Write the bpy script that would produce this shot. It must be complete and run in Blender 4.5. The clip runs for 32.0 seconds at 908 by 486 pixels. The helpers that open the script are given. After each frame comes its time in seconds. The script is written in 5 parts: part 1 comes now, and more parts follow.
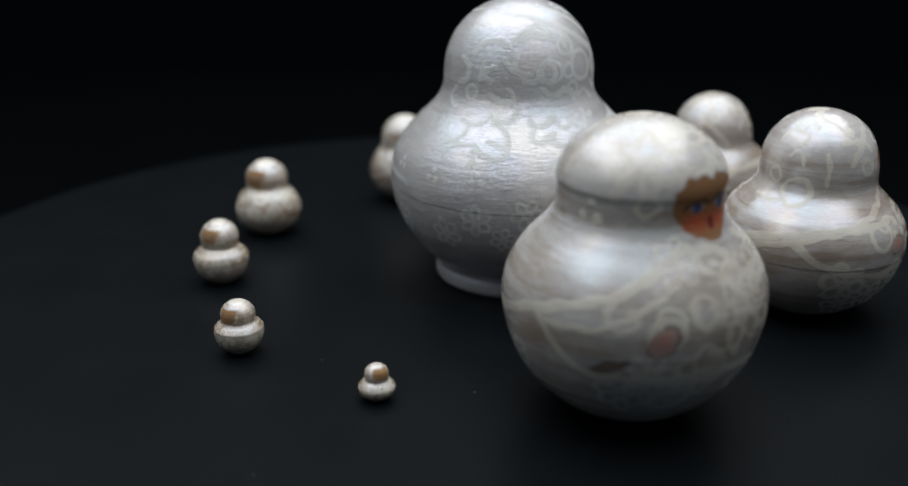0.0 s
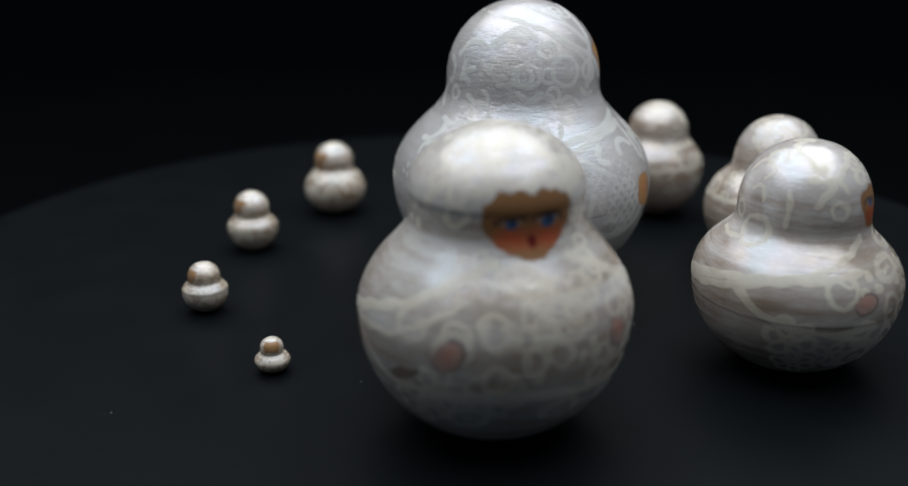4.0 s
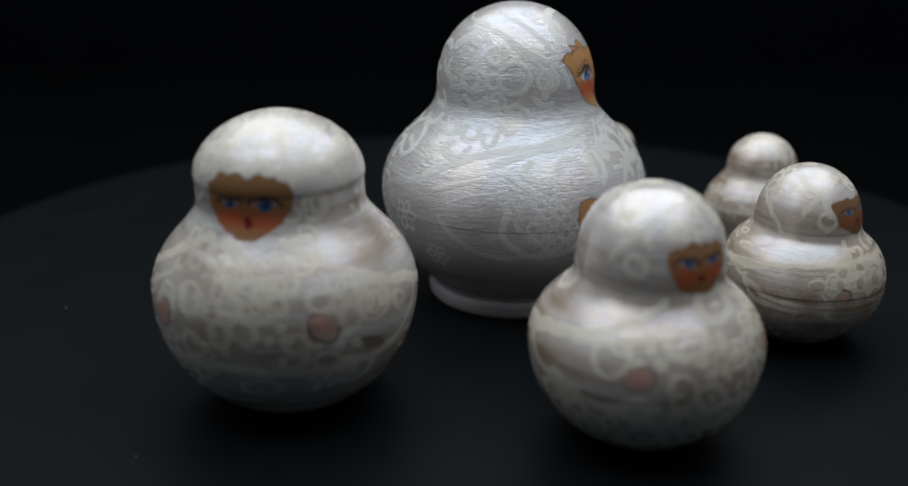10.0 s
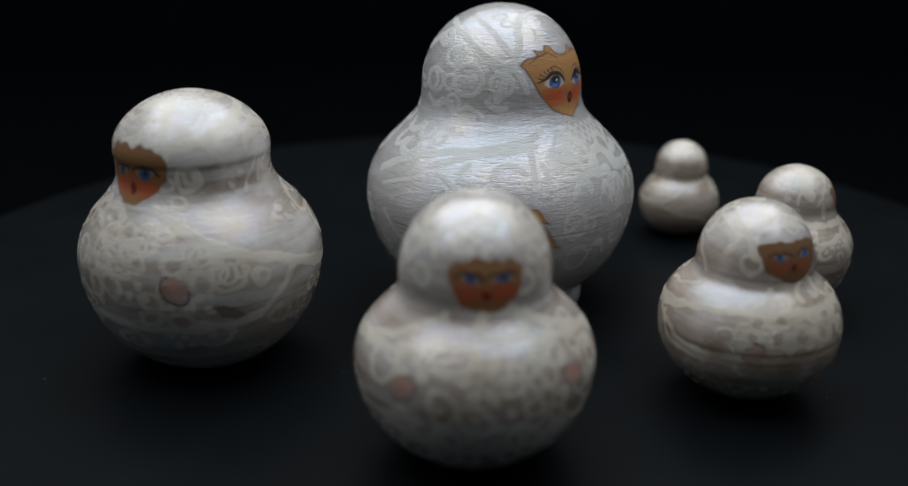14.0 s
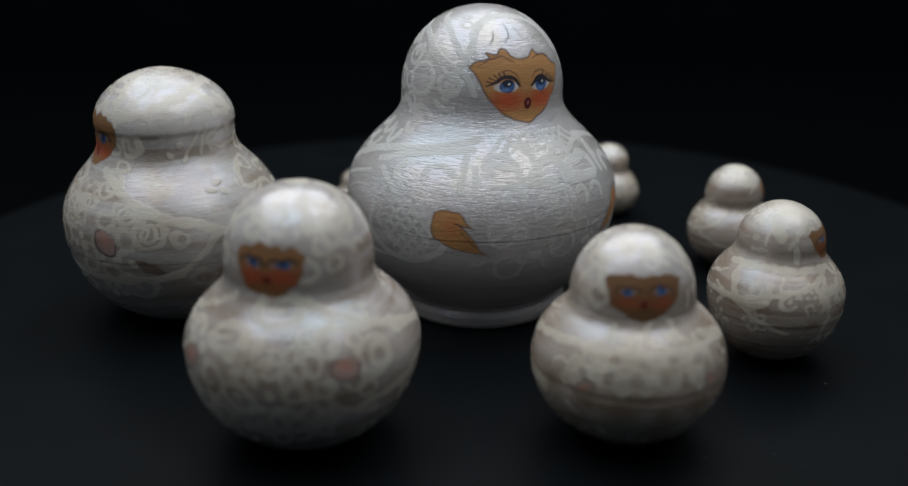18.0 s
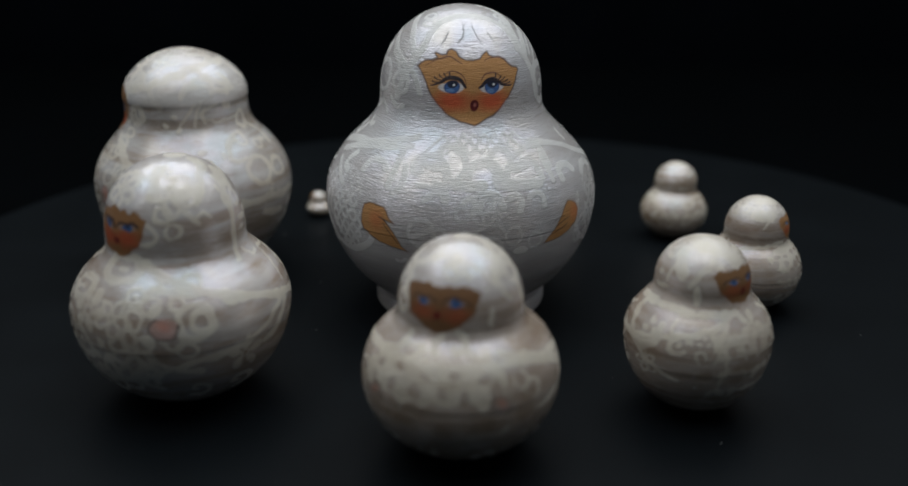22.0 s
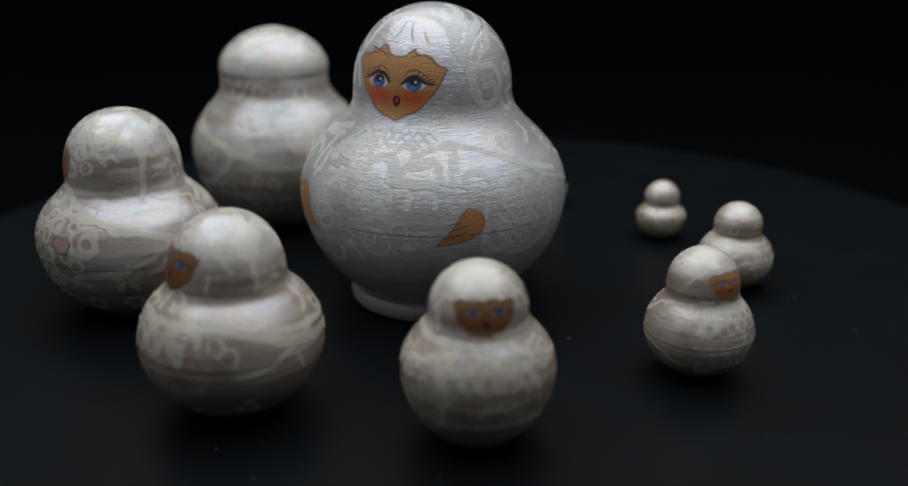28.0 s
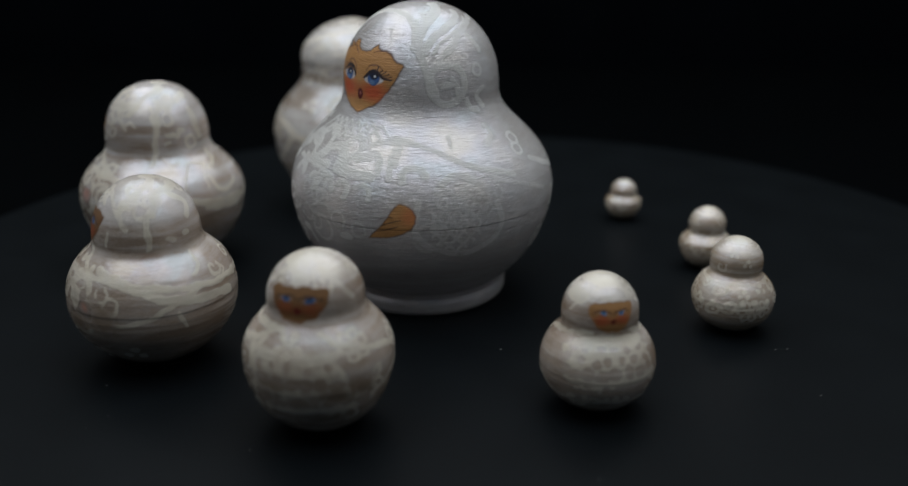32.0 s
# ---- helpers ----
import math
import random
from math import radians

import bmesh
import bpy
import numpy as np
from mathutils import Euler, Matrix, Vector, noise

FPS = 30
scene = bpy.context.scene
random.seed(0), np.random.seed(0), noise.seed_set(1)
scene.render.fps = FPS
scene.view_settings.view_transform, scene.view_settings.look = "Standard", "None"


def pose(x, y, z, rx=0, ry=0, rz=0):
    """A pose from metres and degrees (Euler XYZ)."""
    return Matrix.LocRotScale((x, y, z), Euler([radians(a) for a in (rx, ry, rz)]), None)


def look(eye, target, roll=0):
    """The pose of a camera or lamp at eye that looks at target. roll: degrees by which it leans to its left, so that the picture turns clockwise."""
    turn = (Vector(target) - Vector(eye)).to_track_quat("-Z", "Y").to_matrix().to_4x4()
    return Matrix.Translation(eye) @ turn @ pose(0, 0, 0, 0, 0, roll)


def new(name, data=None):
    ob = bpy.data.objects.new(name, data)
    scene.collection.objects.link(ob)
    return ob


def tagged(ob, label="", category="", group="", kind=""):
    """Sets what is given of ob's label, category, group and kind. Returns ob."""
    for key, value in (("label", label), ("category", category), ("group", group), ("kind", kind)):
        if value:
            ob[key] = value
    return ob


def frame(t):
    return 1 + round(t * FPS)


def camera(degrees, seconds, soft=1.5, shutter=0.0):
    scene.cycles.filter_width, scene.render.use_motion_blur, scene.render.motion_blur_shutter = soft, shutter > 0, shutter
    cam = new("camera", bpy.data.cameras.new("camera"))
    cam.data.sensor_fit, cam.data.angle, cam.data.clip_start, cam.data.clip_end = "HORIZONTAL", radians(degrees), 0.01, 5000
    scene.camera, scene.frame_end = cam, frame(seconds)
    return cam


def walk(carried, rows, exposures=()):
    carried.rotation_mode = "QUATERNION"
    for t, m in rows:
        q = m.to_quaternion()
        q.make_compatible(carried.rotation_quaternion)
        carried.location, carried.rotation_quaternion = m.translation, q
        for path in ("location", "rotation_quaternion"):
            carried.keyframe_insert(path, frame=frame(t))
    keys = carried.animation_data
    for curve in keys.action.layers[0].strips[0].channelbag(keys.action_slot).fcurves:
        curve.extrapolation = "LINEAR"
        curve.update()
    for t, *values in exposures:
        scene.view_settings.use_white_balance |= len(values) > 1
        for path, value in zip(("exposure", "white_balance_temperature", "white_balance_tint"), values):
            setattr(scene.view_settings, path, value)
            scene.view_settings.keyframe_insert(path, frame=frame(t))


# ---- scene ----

# camera: stands still before a turntable
SECONDS = 32.0
cam = camera(49.63, SECONDS)
EYE = pose(0.0, -0.4022, 0.1642, 90 - 20.3, 0.0, 0.93)
walk(cam, [(0.0, EYE), (SECONDS, EYE)], [(0.0, 0.1, 6500, 10), (6.0, 0.06, 6500, 10), (9.0, -0.04, 6510, 10), (13.0, -0.21, 6530, 10), (19.0, -0.27, 6560, 10), (25.0, -0.3, 6570, 10), (32.0, -0.35, 6570, 10)])
cam.data.dof.use_dof = True
cam.data.dof.focus_distance = 0.353
cam.data.dof.aperture_fstop = 4.7

# the turntable turns clockwise, seen from above
RATE = -5.504
DISC_R = 0.2575

# light: a dim room and one soft lamp overhead
world = bpy.data.worlds.new("world")
world.use_nodes = True
scene.world = world
world.node_tree.nodes["Background"].inputs[0].default_value = (0.55, 0.65, 0.8, 1)
world.node_tree.nodes["Background"].inputs[1].default_value = 0.02
lamp_data = bpy.data.lights.new("overhead_softbox", "AREA")
lamp_data.shape, lamp_data.size, lamp_data.size_y = "RECTANGLE", 1.5, 1.32
lamp_data.energy = 20.0
lamp_data.color = (0.9, 0.965, 1.0)
lamp = new("overhead_softbox", lamp_data)
lamp.matrix_world = look((-0.03, 0.1, 0.85), (-0.03, 0.1, 0.0))


# ---- materials ----
def mat(name):
    m = bpy.data.materials.new(name)
    m.use_nodes = True
    return m, m.node_tree.nodes, m.node_tree.links, m.node_tree.nodes["Principled BSDF"]


def node(nodes, kind, **values):
    n = nodes.new(kind)
    for key, value in values.items():
        if key in n.inputs:
            n.inputs[key].default_value = value
    return n


def streaks(nodes, links, across, along, detail=3.0):
    """Noise drawn out round the upright axis, as brush marks and lathe marks are."""
    co = nodes.new("ShaderNodeTexCoord")
    mp = nodes.new("ShaderNodeMapping")
    mp.inputs["Scale"].default_value = (across, across, along)
    links.new(co.outputs["Object"], mp.inputs["Vector"])
    nz = node(nodes, "ShaderNodeTexNoise", Scale=1.0, Detail=detail, Roughness=0.6, Distortion=0.6)
    links.new(mp.outputs["Vector"], nz.inputs["Vector"])
    return nz


def ramp(nodes, links, source, stops):
    r = nodes.new("ShaderNodeValToRGB")
    while len(r.color_ramp.elements) < len(stops):
        r.color_ramp.elements.new(0.5)
    for e, (at, c) in zip(r.color_ramp.elements, stops):
        e.position, e.color = at, (*c, 1) if len(c) == 3 else c
    links.new(source, r.inputs["Fac"])
    return r


def mixed(nodes, links, fac, a, b):
    m = nodes.new("ShaderNodeMix")
    m.data_type = "RGBA"
    links.new(fac, m.inputs[0])
    links.new(a, m.inputs[6])
    links.new(b, m.inputs[7])
    return m.outputs[2]


def attribute(nodes, name):
    a = nodes.new("ShaderNodeAttribute")
    a.attribute_name = name
    return a


def maths(nodes, links, op, a, b):
    m = nodes.new("ShaderNodeMath")
    m.operation = op
    for i, v in enumerate((a, b)):
        if isinstance(v, (int, float)):
            m.inputs[i].default_value = v
        else:
            links.new(v, m.inputs[i])
    return m.outputs[0]


def pearl(name, dark, light, lace_colour, rough, streak, bump, coat, ior, gloss, sheen=((0.72, 0.84, 0.98), (0.88, 0.86, 1.0), (1.0, 0.93, 0.9))):
    """Pearl paint brushed round a turned body, with matt lace, flesh-coloured patches and lacquer on it."""
    m, nodes, links, b = mat(name)
    fine = streaks(nodes, links, 230 * streak, 2600 * streak)
    broad = streaks(nodes, links, 14 * streak, 190 * streak, 2.0)
    blotch = node(nodes, "ShaderNodeTexNoise", Scale=45.0 * streak, Detail=4.0, Roughness=0.6)
    links.new(nodes.new("ShaderNodeTexCoord").outputs["Object"], blotch.inputs["Vector"])
    both = maths(nodes, links, "ADD", maths(nodes, links, "MULTIPLY", fine.outputs["Fac"], 0.3), maths(nodes, links, "MULTIPLY", broad.outputs["Fac"], 0.45))
    both = maths(nodes, links, "ADD", both, maths(nodes, links, "MULTIPLY", blotch.outputs["Fac"], 0.25))
    bare_paint = ramp(nodes, links, both, [(0.41, dark), (0.58, light)])
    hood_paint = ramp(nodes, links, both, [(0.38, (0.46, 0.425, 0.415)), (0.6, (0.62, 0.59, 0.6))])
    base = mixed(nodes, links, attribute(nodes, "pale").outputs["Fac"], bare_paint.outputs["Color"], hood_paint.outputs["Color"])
    laid, cover, tint = attribute(nodes, "lace"), attribute(nodes, "cover"), attribute(nodes, "tint")
    patchy = ramp(nodes, links, both, [(0.36, (0.7, 0.7, 0.7)), (0.54, (1.0, 1.0, 1.0))])
    lace = maths(nodes, links, "MULTIPLY", laid.outputs["Fac"], patchy.outputs["Color"])
    worn = ramp(nodes, links, blotch.outputs["Fac"], [(0.3, tuple(0.85 * v for v in lace_colour)), (0.7, lace_colour)])
    colour = mixed(nodes, links, lace, base, worn.outputs["Color"])
    grainy = ramp(nodes, links, both, [(0.35, (0.8, 0.78, 0.75)), (0.62, (1.08, 1.08, 1.08))])
    flesh = nodes.new("ShaderNodeMix")
    flesh.data_type, flesh.blend_type = "RGBA", "MULTIPLY"
    flesh.inputs[0].default_value = 1.0
    links.new(tint.outputs["Color"], flesh.inputs[6])
    links.new(grainy.outputs["Color"], flesh.inputs[7])
    colour = mixed(nodes, links, cover.outputs["Fac"], colour, flesh.outputs[2])
    links.new(colour, b.inputs["Base Color"])
    plain = maths(nodes, links, "SUBTRACT", 1.0, lace)
    bare = maths(nodes, links, "MULTIPLY", plain, maths(nodes, links, "SUBTRACT", 1.0, cover.outputs["Fac"]))
    links.new(maths(nodes, links, "ADD", maths(nodes, links, "MULTIPLY", bare, 0.87), 0.08), b.inputs["Specular IOR Level"])
    b.inputs["IOR"].default_value = ior
    glint = node(nodes, "ShaderNodeTexNoise", Scale=60.0 * streak, Detail=2.0, Roughness=0.5)
    links.new(nodes.new("ShaderNodeTexCoord").outputs["Object"], glint.inputs["Vector"])
    links.new(ramp(nodes, links, glint.outputs["Fac"], [(0.38, sheen[0]), (0.5, sheen[1]), (0.62, sheen[2])]).outputs["Color"], b.inputs["Specular Tint"])
    uneven = maths(nodes, links, "ADD", maths(nodes, links, "MULTIPLY", fine.outputs["Fac"], 0.24), rough - 0.12)
    links.new(maths(nodes, links, "ADD", maths(nodes, links, "MULTIPLY", maths(nodes, links, "SUBTRACT", 1.0, bare), 0.3), uneven), b.inputs["Roughness"])
    links.new(maths(nodes, links, "MULTIPLY", maths(nodes, links, "ADD", maths(nodes, links, "MULTIPLY", plain, 0.6), 0.4), coat), b.inputs["Coat Weight"])
    b.inputs["Coat Roughness"].default_value = gloss
    ridges = maths(nodes, links, "ADD", maths(nodes, links, "MULTIPLY", fine.outputs["Fac"], 0.7), maths(nodes, links, "MULTIPLY", broad.outputs["Fac"], 0.6))
    bp = node(nodes, "ShaderNodeBump", Strength=bump, Distance=0.0005)
    links.new(ridges, bp.inputs["Height"])
    links.new(bp.outputs["Normal"], b.inputs["Normal"])
    return m


PEARL_BIG = pearl("pearl_paint_brushed", (0.39, 0.36, 0.345), (0.5, 0.475, 0.47), (0.605, 0.595, 0.57), 0.17, 1.0, 0.8, 0.03, 1.98, 0.2)
PEARL = pearl("pearl_paint_lacquered", (0.26, 0.19, 0.14), (0.48, 0.435, 0.405), (0.64, 0.59, 0.485), 0.17, 1.3, 0.32, 0.12, 1.88, 0.16)
PEARL_WHITE = pearl("pearl_paint_white", (0.28, 0.22, 0.172), (0.51, 0.48, 0.46), (0.66, 0.6, 0.5), 0.17, 1.2, 0.34, 0.1, 1.8, 0.16)
PEARL_TAN = pearl("pearl_paint_tan", (0.25, 0.178, 0.125), (0.44, 0.375, 0.325), (0.64, 0.59, 0.485), 0.17, 1.7, 0.36, 0.15, 1.85, 0.16)
PEARL_SMALL = pearl("pearl_paint_small", (0.28, 0.19, 0.115), (0.55, 0.47, 0.39), (0.67, 0.625, 0.52), 0.2, 2.2, 0.5, 0.3, 1.95, 0.1)


def black_cloth(name, colour, rough, scale, bump, gloss=0.2):
    m, nodes, links, b = mat(name)
    co = nodes.new("ShaderNodeTexCoord")
    n1 = node(nodes, "ShaderNodeTexNoise", Scale=scale, Detail=5.0, Roughness=0.65)
    n2 = node(nodes, "ShaderNodeTexNoise", Scale=scale * 0.02, Detail=3.0)
    for n in (n1, n2):
        links.new(co.outputs["Object"], n.inputs["Vector"])
    both = maths(nodes, links, "ADD", maths(nodes, links, "MULTIPLY", n1.outputs["Fac"], 0.4), maths(nodes, links, "MULTIPLY", n2.outputs["Fac"], 0.6))
    c = ramp(nodes, links, both, [(0.3, tuple(v * 0.75 for v in colour)), (0.7, tuple(v * 1.3 for v in colour))])
    links.new(c.outputs["Color"], b.inputs["Base Color"])
    b.inputs["Roughness"].default_value = rough
    b.inputs["Specular IOR Level"].default_value = gloss
    bp = node(nodes, "ShaderNodeBump", Strength=bump, Distance=0.0003)
    links.new(n1.outputs["Fac"], bp.inputs["Height"])
    links.new(bp.outputs["Normal"], b.inputs["Normal"])
    return m


DISC_MAT = black_cloth("matt_black_board", (0.0034, 0.0044, 0.0053), 0.42, 1500.0, 0.2, 0.05)
FLOOR_MAT = black_cloth("black_table", (0.0004, 0.0007, 0.001), 0.8, 600.0, 0.2, 0.02)
DROP_MAT = black_cloth("black_backdrop", (0.001, 0.0015, 0.0023), 0.9, 900.0, 0.3, 0.02)
DUST_MAT = black_cloth("pale_dust", (0.12, 0.12, 0.115), 0.9, 900.0, 0.1)
# blue chosen so that the unseen front wall reflects a cool fill
WALL_MAT = black_cloth("dim_blue_wall", (0.08, 0.115, 0.15), 0.8, 60.0, 0.2)
SIDE_FILL_MAT = black_cloth("pale_grey_fill_wall", (0.27, 0.28, 0.3), 0.8, 60.0, 0.2)


# ---- geometry ----
def from_bm(name, bm, material, parent=None):
    me = bpy.data.meshes.new(name)
    bm.to_mesh(me)
    bm.free()
    me.materials.append(material)
    ob = new(name, me)
    ob.parent = parent
    return ob


def box(bm, x0, x1, y0, y1, z0, z1):
    bmesh.ops.create_cube(bm, size=1, matrix=Matrix.Translation(((x0 + x1) / 2, (y0 + y1) / 2, (z0 + z1) / 2)) @ Matrix.Diagonal((x1 - x0, y1 - y0, z1 - z0, 1)))
    return bm


def lathe(bm, rows, segments):
    """A turned body from (radius, height) rows, closed at both ends."""
    rings = [[bm.verts.new((r * math.sin(2 * math.pi * i / segments), -r * math.cos(2 * math.pi * i / segments), z)) for i in range(segments)] for r, z in rows]
    for a, b in zip(rings, rings[1:]):
        for i in range(segments):
            j = (i + 1) % segments
            bm.faces.new((a[i], a[j], b[j], b[i])).smooth = True
    bm.faces.new(list(reversed(rings[0])))
    bm.faces.new(rings[-1])
    return bm


def setting(name, material, label, *boxes):
    bm = bmesh.new()
    for b in boxes:
        box(bm, *b)
    return tagged(from_bm(name, bm, material), label, name.split("_")[0], kind="structure")


# ---- room ----
setting("floor", FLOOR_MAT, "black covered table top under the turntable", (-0.95, 0.95, -0.95, 0.8, -0.10, -0.05))
setting("backdrop", DROP_MAT, "black cloth backdrop behind the turntable", (-0.95, 0.95, 0.8, 0.83, -0.10, 1.1))
# Unseen side walls, added pale to bounce lamp light onto the dolls' flanks.
setting("wall_left", SIDE_FILL_MAT, "unseen pale grey wall added to throw light on the dolls' sides", (-0.98, -0.95, -0.95, 0.83, -0.10, 1.1))
setting("wall_right", SIDE_FILL_MAT, "unseen pale grey wall added to throw light on the dolls' sides", (0.95, 0.98, -0.95, 0.83, -0.10, 1.1))
# Unseen wall added behind the camera as a bluish reflector for the lower bodies.
setting("wall_front", WALL_MAT, "unseen dim blue wall added to throw cool light from the front", (-0.98, 0.98, -0.98, -0.95, -0.10, 1.1))
setting("ceiling", WALL_MAT, "plain dim ceiling above the turntable", (-0.98, 0.98, -0.98, 0.83, 1.1, 1.14))


# ---- turntable ----
def turntable():
    ob = new("turntable")
    tagged(ob, "round matt black turntable board, slowly turning", "turntable")
    bm = bmesh.new()
    n = 10
    edge = [(DISC_R - 0.003 + 0.003 * math.cos(a), -0.003 + 0.003 * math.sin(a)) for a in [i * math.pi / 2 / n for i in range(n + 1)]]
    lathe(bm, [(DISC_R - 0.004, -0.018), (DISC_R, -0.015)] + edge + [(0.2, 0.0), (0.1, 0.0), (0.01, 0.0)], 160)
    from_bm("board", bm, DISC_MAT, ob)
    bm = bmesh.new()
    lathe(bm, [(0.11, -0.05), (0.115, -0.047), (0.115, -0.03), (0.06, -0.026), (0.06, -0.018)], 64)
    from_bm("base", bm, FLOOR_MAT, ob)
    return ob


# ---- dolls ----
def turned(d, z):
    """The plain outline of body and head."""
    up = np.where(z > d["zb"], d["bu"], d["bl"])
    m = np.where(z > d["zb"], d["mu"], d["ml"])
    body = d["R"] * np.clip(1 - np.abs((z - d["zb"]) / up) ** m, 0, 1) ** (1 / m)
    q = (z - d["zh"]) / (d["H"] - d["zh"])
    n = d["round"]
    head = d["Rh"] * np.where(q > 0, np.clip(1 - np.abs(q) ** n, 0, 1) ** (1 / n), 1 - d["pinch"] * np.clip((d["zh"] - z) / d["Rh"], 0, 1.6) ** 2)
    head = np.where(z < d["zb"], 0, head)
    k = d["blend"] * d["R"]
    h = np.clip(0.5 + 0.5 * (body - head) / k, 0, 1)
    both = head * (1 - h) + body * h + k * h * (1 - h)
    r = np.where(z > d["zb"], both, body)
    return np.where(z > d["zh"], head, r)


def profile(d, z):
    """The radius of a doll at a height: a swelling body, and a head that runs softly into it."""
    z = np.asarray(z, float)
    r = turned(d, z)
    if d.get("soft"):
        steps = np.linspace(-2, 2, 17)
        w = np.exp(-0.5 * steps ** 2)
        even = sum(wi * turned(d, z + si * d["soft"] * d["H"]) for wi, si in zip(w, steps)) / w.sum()
        near = np.exp(-((z - d["zb"] - 0.9 * d["bu"]) / (0.1 * d["H"])) ** 2)
        r = r * (1 - near) + even * near
    if d["foot"]:
        rf, zf = d["foot"]
        ring = rf * (0.955 + 0.045 * np.clip(z / (0.3 * zf), 0, 1) ** 0.5 - 0.03 * np.clip((z / zf - 0.6) / 0.4, 0, 1) ** 2)
        groove = 1 - 0.05 * np.exp(-((z - zf - 0.0005) / 0.0007) ** 2)
        r = np.where(z < zf, ring, r * groove)
    # the lower edge of the hood, which stands a little proud
    if d.get("rim"):
        r = np.where((z < d["rim"]) & (z > d["zb"]), r * (1 - 0.02 * np.clip((d["rim"] - z) / (0.02 * d["H"]), 0, 1) * np.exp(-(d["rim"] - z) / (0.07 * d["H"]))), r)
    # marks of the turning tool
    if d.get("ridges"):
        w = 2 * math.pi * z / d["H"]
        r = r * (1 + d["ridges"] * (np.sin(17 * w + 2 * np.sin(3 * w)) + 0.7 * np.sin(29 * w)))
    # the joint where the halves part
    r = np.where(z >= d["seam"], r * (1 + d["lip"] * np.exp(-(z - d["seam"]) / (0.05 * d["H"]))), r)
    return r * (1 - 0.002 * np.exp(-((z - d["seam"]) / (0.002 * d["H"])) ** 2))


DOLLS = dict(
    L=dict(at=(0.0202, 0.0080), yaw=130.4, H=0.12003, R=0.0538, zb=0.04725, bl=0.0487, bu=0.0354, mu=2.063, ml=2.039, Rh=0.03124, zh=0.0885, round=2.06, pinch=-0.09, blend=0.30, seam=0.0432, lip=0.002, foot=(0.0349, 0.007), soft=0.034),
    A=dict(at=(0.0534, -0.1100), yaw=42.7, H=0.0982, R=0.04276, zb=0.04166, bl=0.04311, bu=0.03263, mu=1.863, ml=2.058, Rh=0.02672, zh=0.07917, round=1.828, pinch=0.085, blend=0.21, seam=0.0345, lip=0.002, foot=None, rim=0.0787, soft=0.02, flat=0.05),
    B=dict(at=(0.1363, -0.0294), yaw=84.9, H=0.082, R=0.03568, zb=0.03338, bl=0.03435, bu=0.02453, mu=1.93, ml=2.05, Rh=0.02225, zh=0.05778, round=2.188, pinch=0.046, blend=0.177, seam=0.0288, lip=0.004, foot=None, soft=0.02),
    C=dict(at=(0.1187, 0.0689), yaw=101.5, H=0.06792, R=0.02975, zb=0.02487, bl=0.02537, bu=0.02358, mu=2.292, ml=1.906, Rh=0.01885, zh=0.04651, round=2.097, pinch=0.063, blend=0.037, seam=0.0267, lip=0.004, foot=None, soft=0.024, ridges=0.0006),
    D=dict(at=(0.0553, 0.1207), yaw=162.5, H=0.0588, R=0.0238, zb=0.02619, bl=0.02671, bu=0.01887, mu=1.897, ml=2.101, Rh=0.01513, zh=0.04487, round=1.931, pinch=0.086, blend=0.188, seam=0.021, lip=0.005, foot=None, soft=0.02, ridges=0.0006),
    E=dict(at=(-0.0349, 0.1136), yaw=187.6, H=0.04657, R=0.01899, zb=0.01661, bl=0.01694, bu=0.01673, mu=2.012, ml=2.065, Rh=0.01253, zh=0.0335, round=1.976, pinch=0.15, blend=0.101, seam=0.0165, lip=0.004, foot=None, soft=0.022, ridges=0.0012),
    F=dict(at=(-0.0989, 0.0570), yaw=-26.8, H=0.03712, R=0.01567, zb=0.01307, bl=0.01333, bu=0.01294, mu=2.038, ml=2.068, Rh=0.00998, zh=0.028, round=1.973, pinch=0.25, blend=0.161, seam=0.012, lip=0.006, foot=None, ridges=0.0015),
    G=dict(at=(-0.1073, -0.0069), yaw=-22.8, H=0.02814, R=0.01167, zb=0.01133, bl=0.01193, bu=0.00657, mu=1.996, ml=2.124, Rh=0.00808, zh=0.0208, round=1.892, pinch=0.3, blend=0.13, seam=0.009, lip=0.008, foot=None, ridges=0.0022),
    H=dict(at=(-0.0845, -0.0752), yaw=-28.5, H=0.02055, R=0.00905, zb=0.00868, bl=0.00893, bu=0.00553, mu=2.03, ml=2.003, Rh=0.00641, zh=0.0148, round=2.109, pinch=0.3, blend=0.13, seam=0.0101, lip=0.035, foot=None, ridges=0.003),
    I=dict(at=(-0.0307, -0.1097), yaw=34.0, H=0.01284, R=0.00622, zb=0.00439, bl=0.00448, bu=0.00364, mu=2.051, ml=2.067, Rh=0.00416, zh=0.0092, round=2.12, pinch=0.3, blend=0.13, seam=0.0046, lip=0.02, foot=None, ridges=0.002),
)


def heights(d, count):
    """Heights from foot to crown, closer where the outline bends inwards to the axis."""
    z = np.linspace(0, d["H"], 4001)
    r = profile(d, z)
    s = np.concatenate([[0], np.cumsum(np.hypot(np.diff(z), np.diff(r)))])
    return np.interp(np.linspace(0, s[-1], count), s, z)


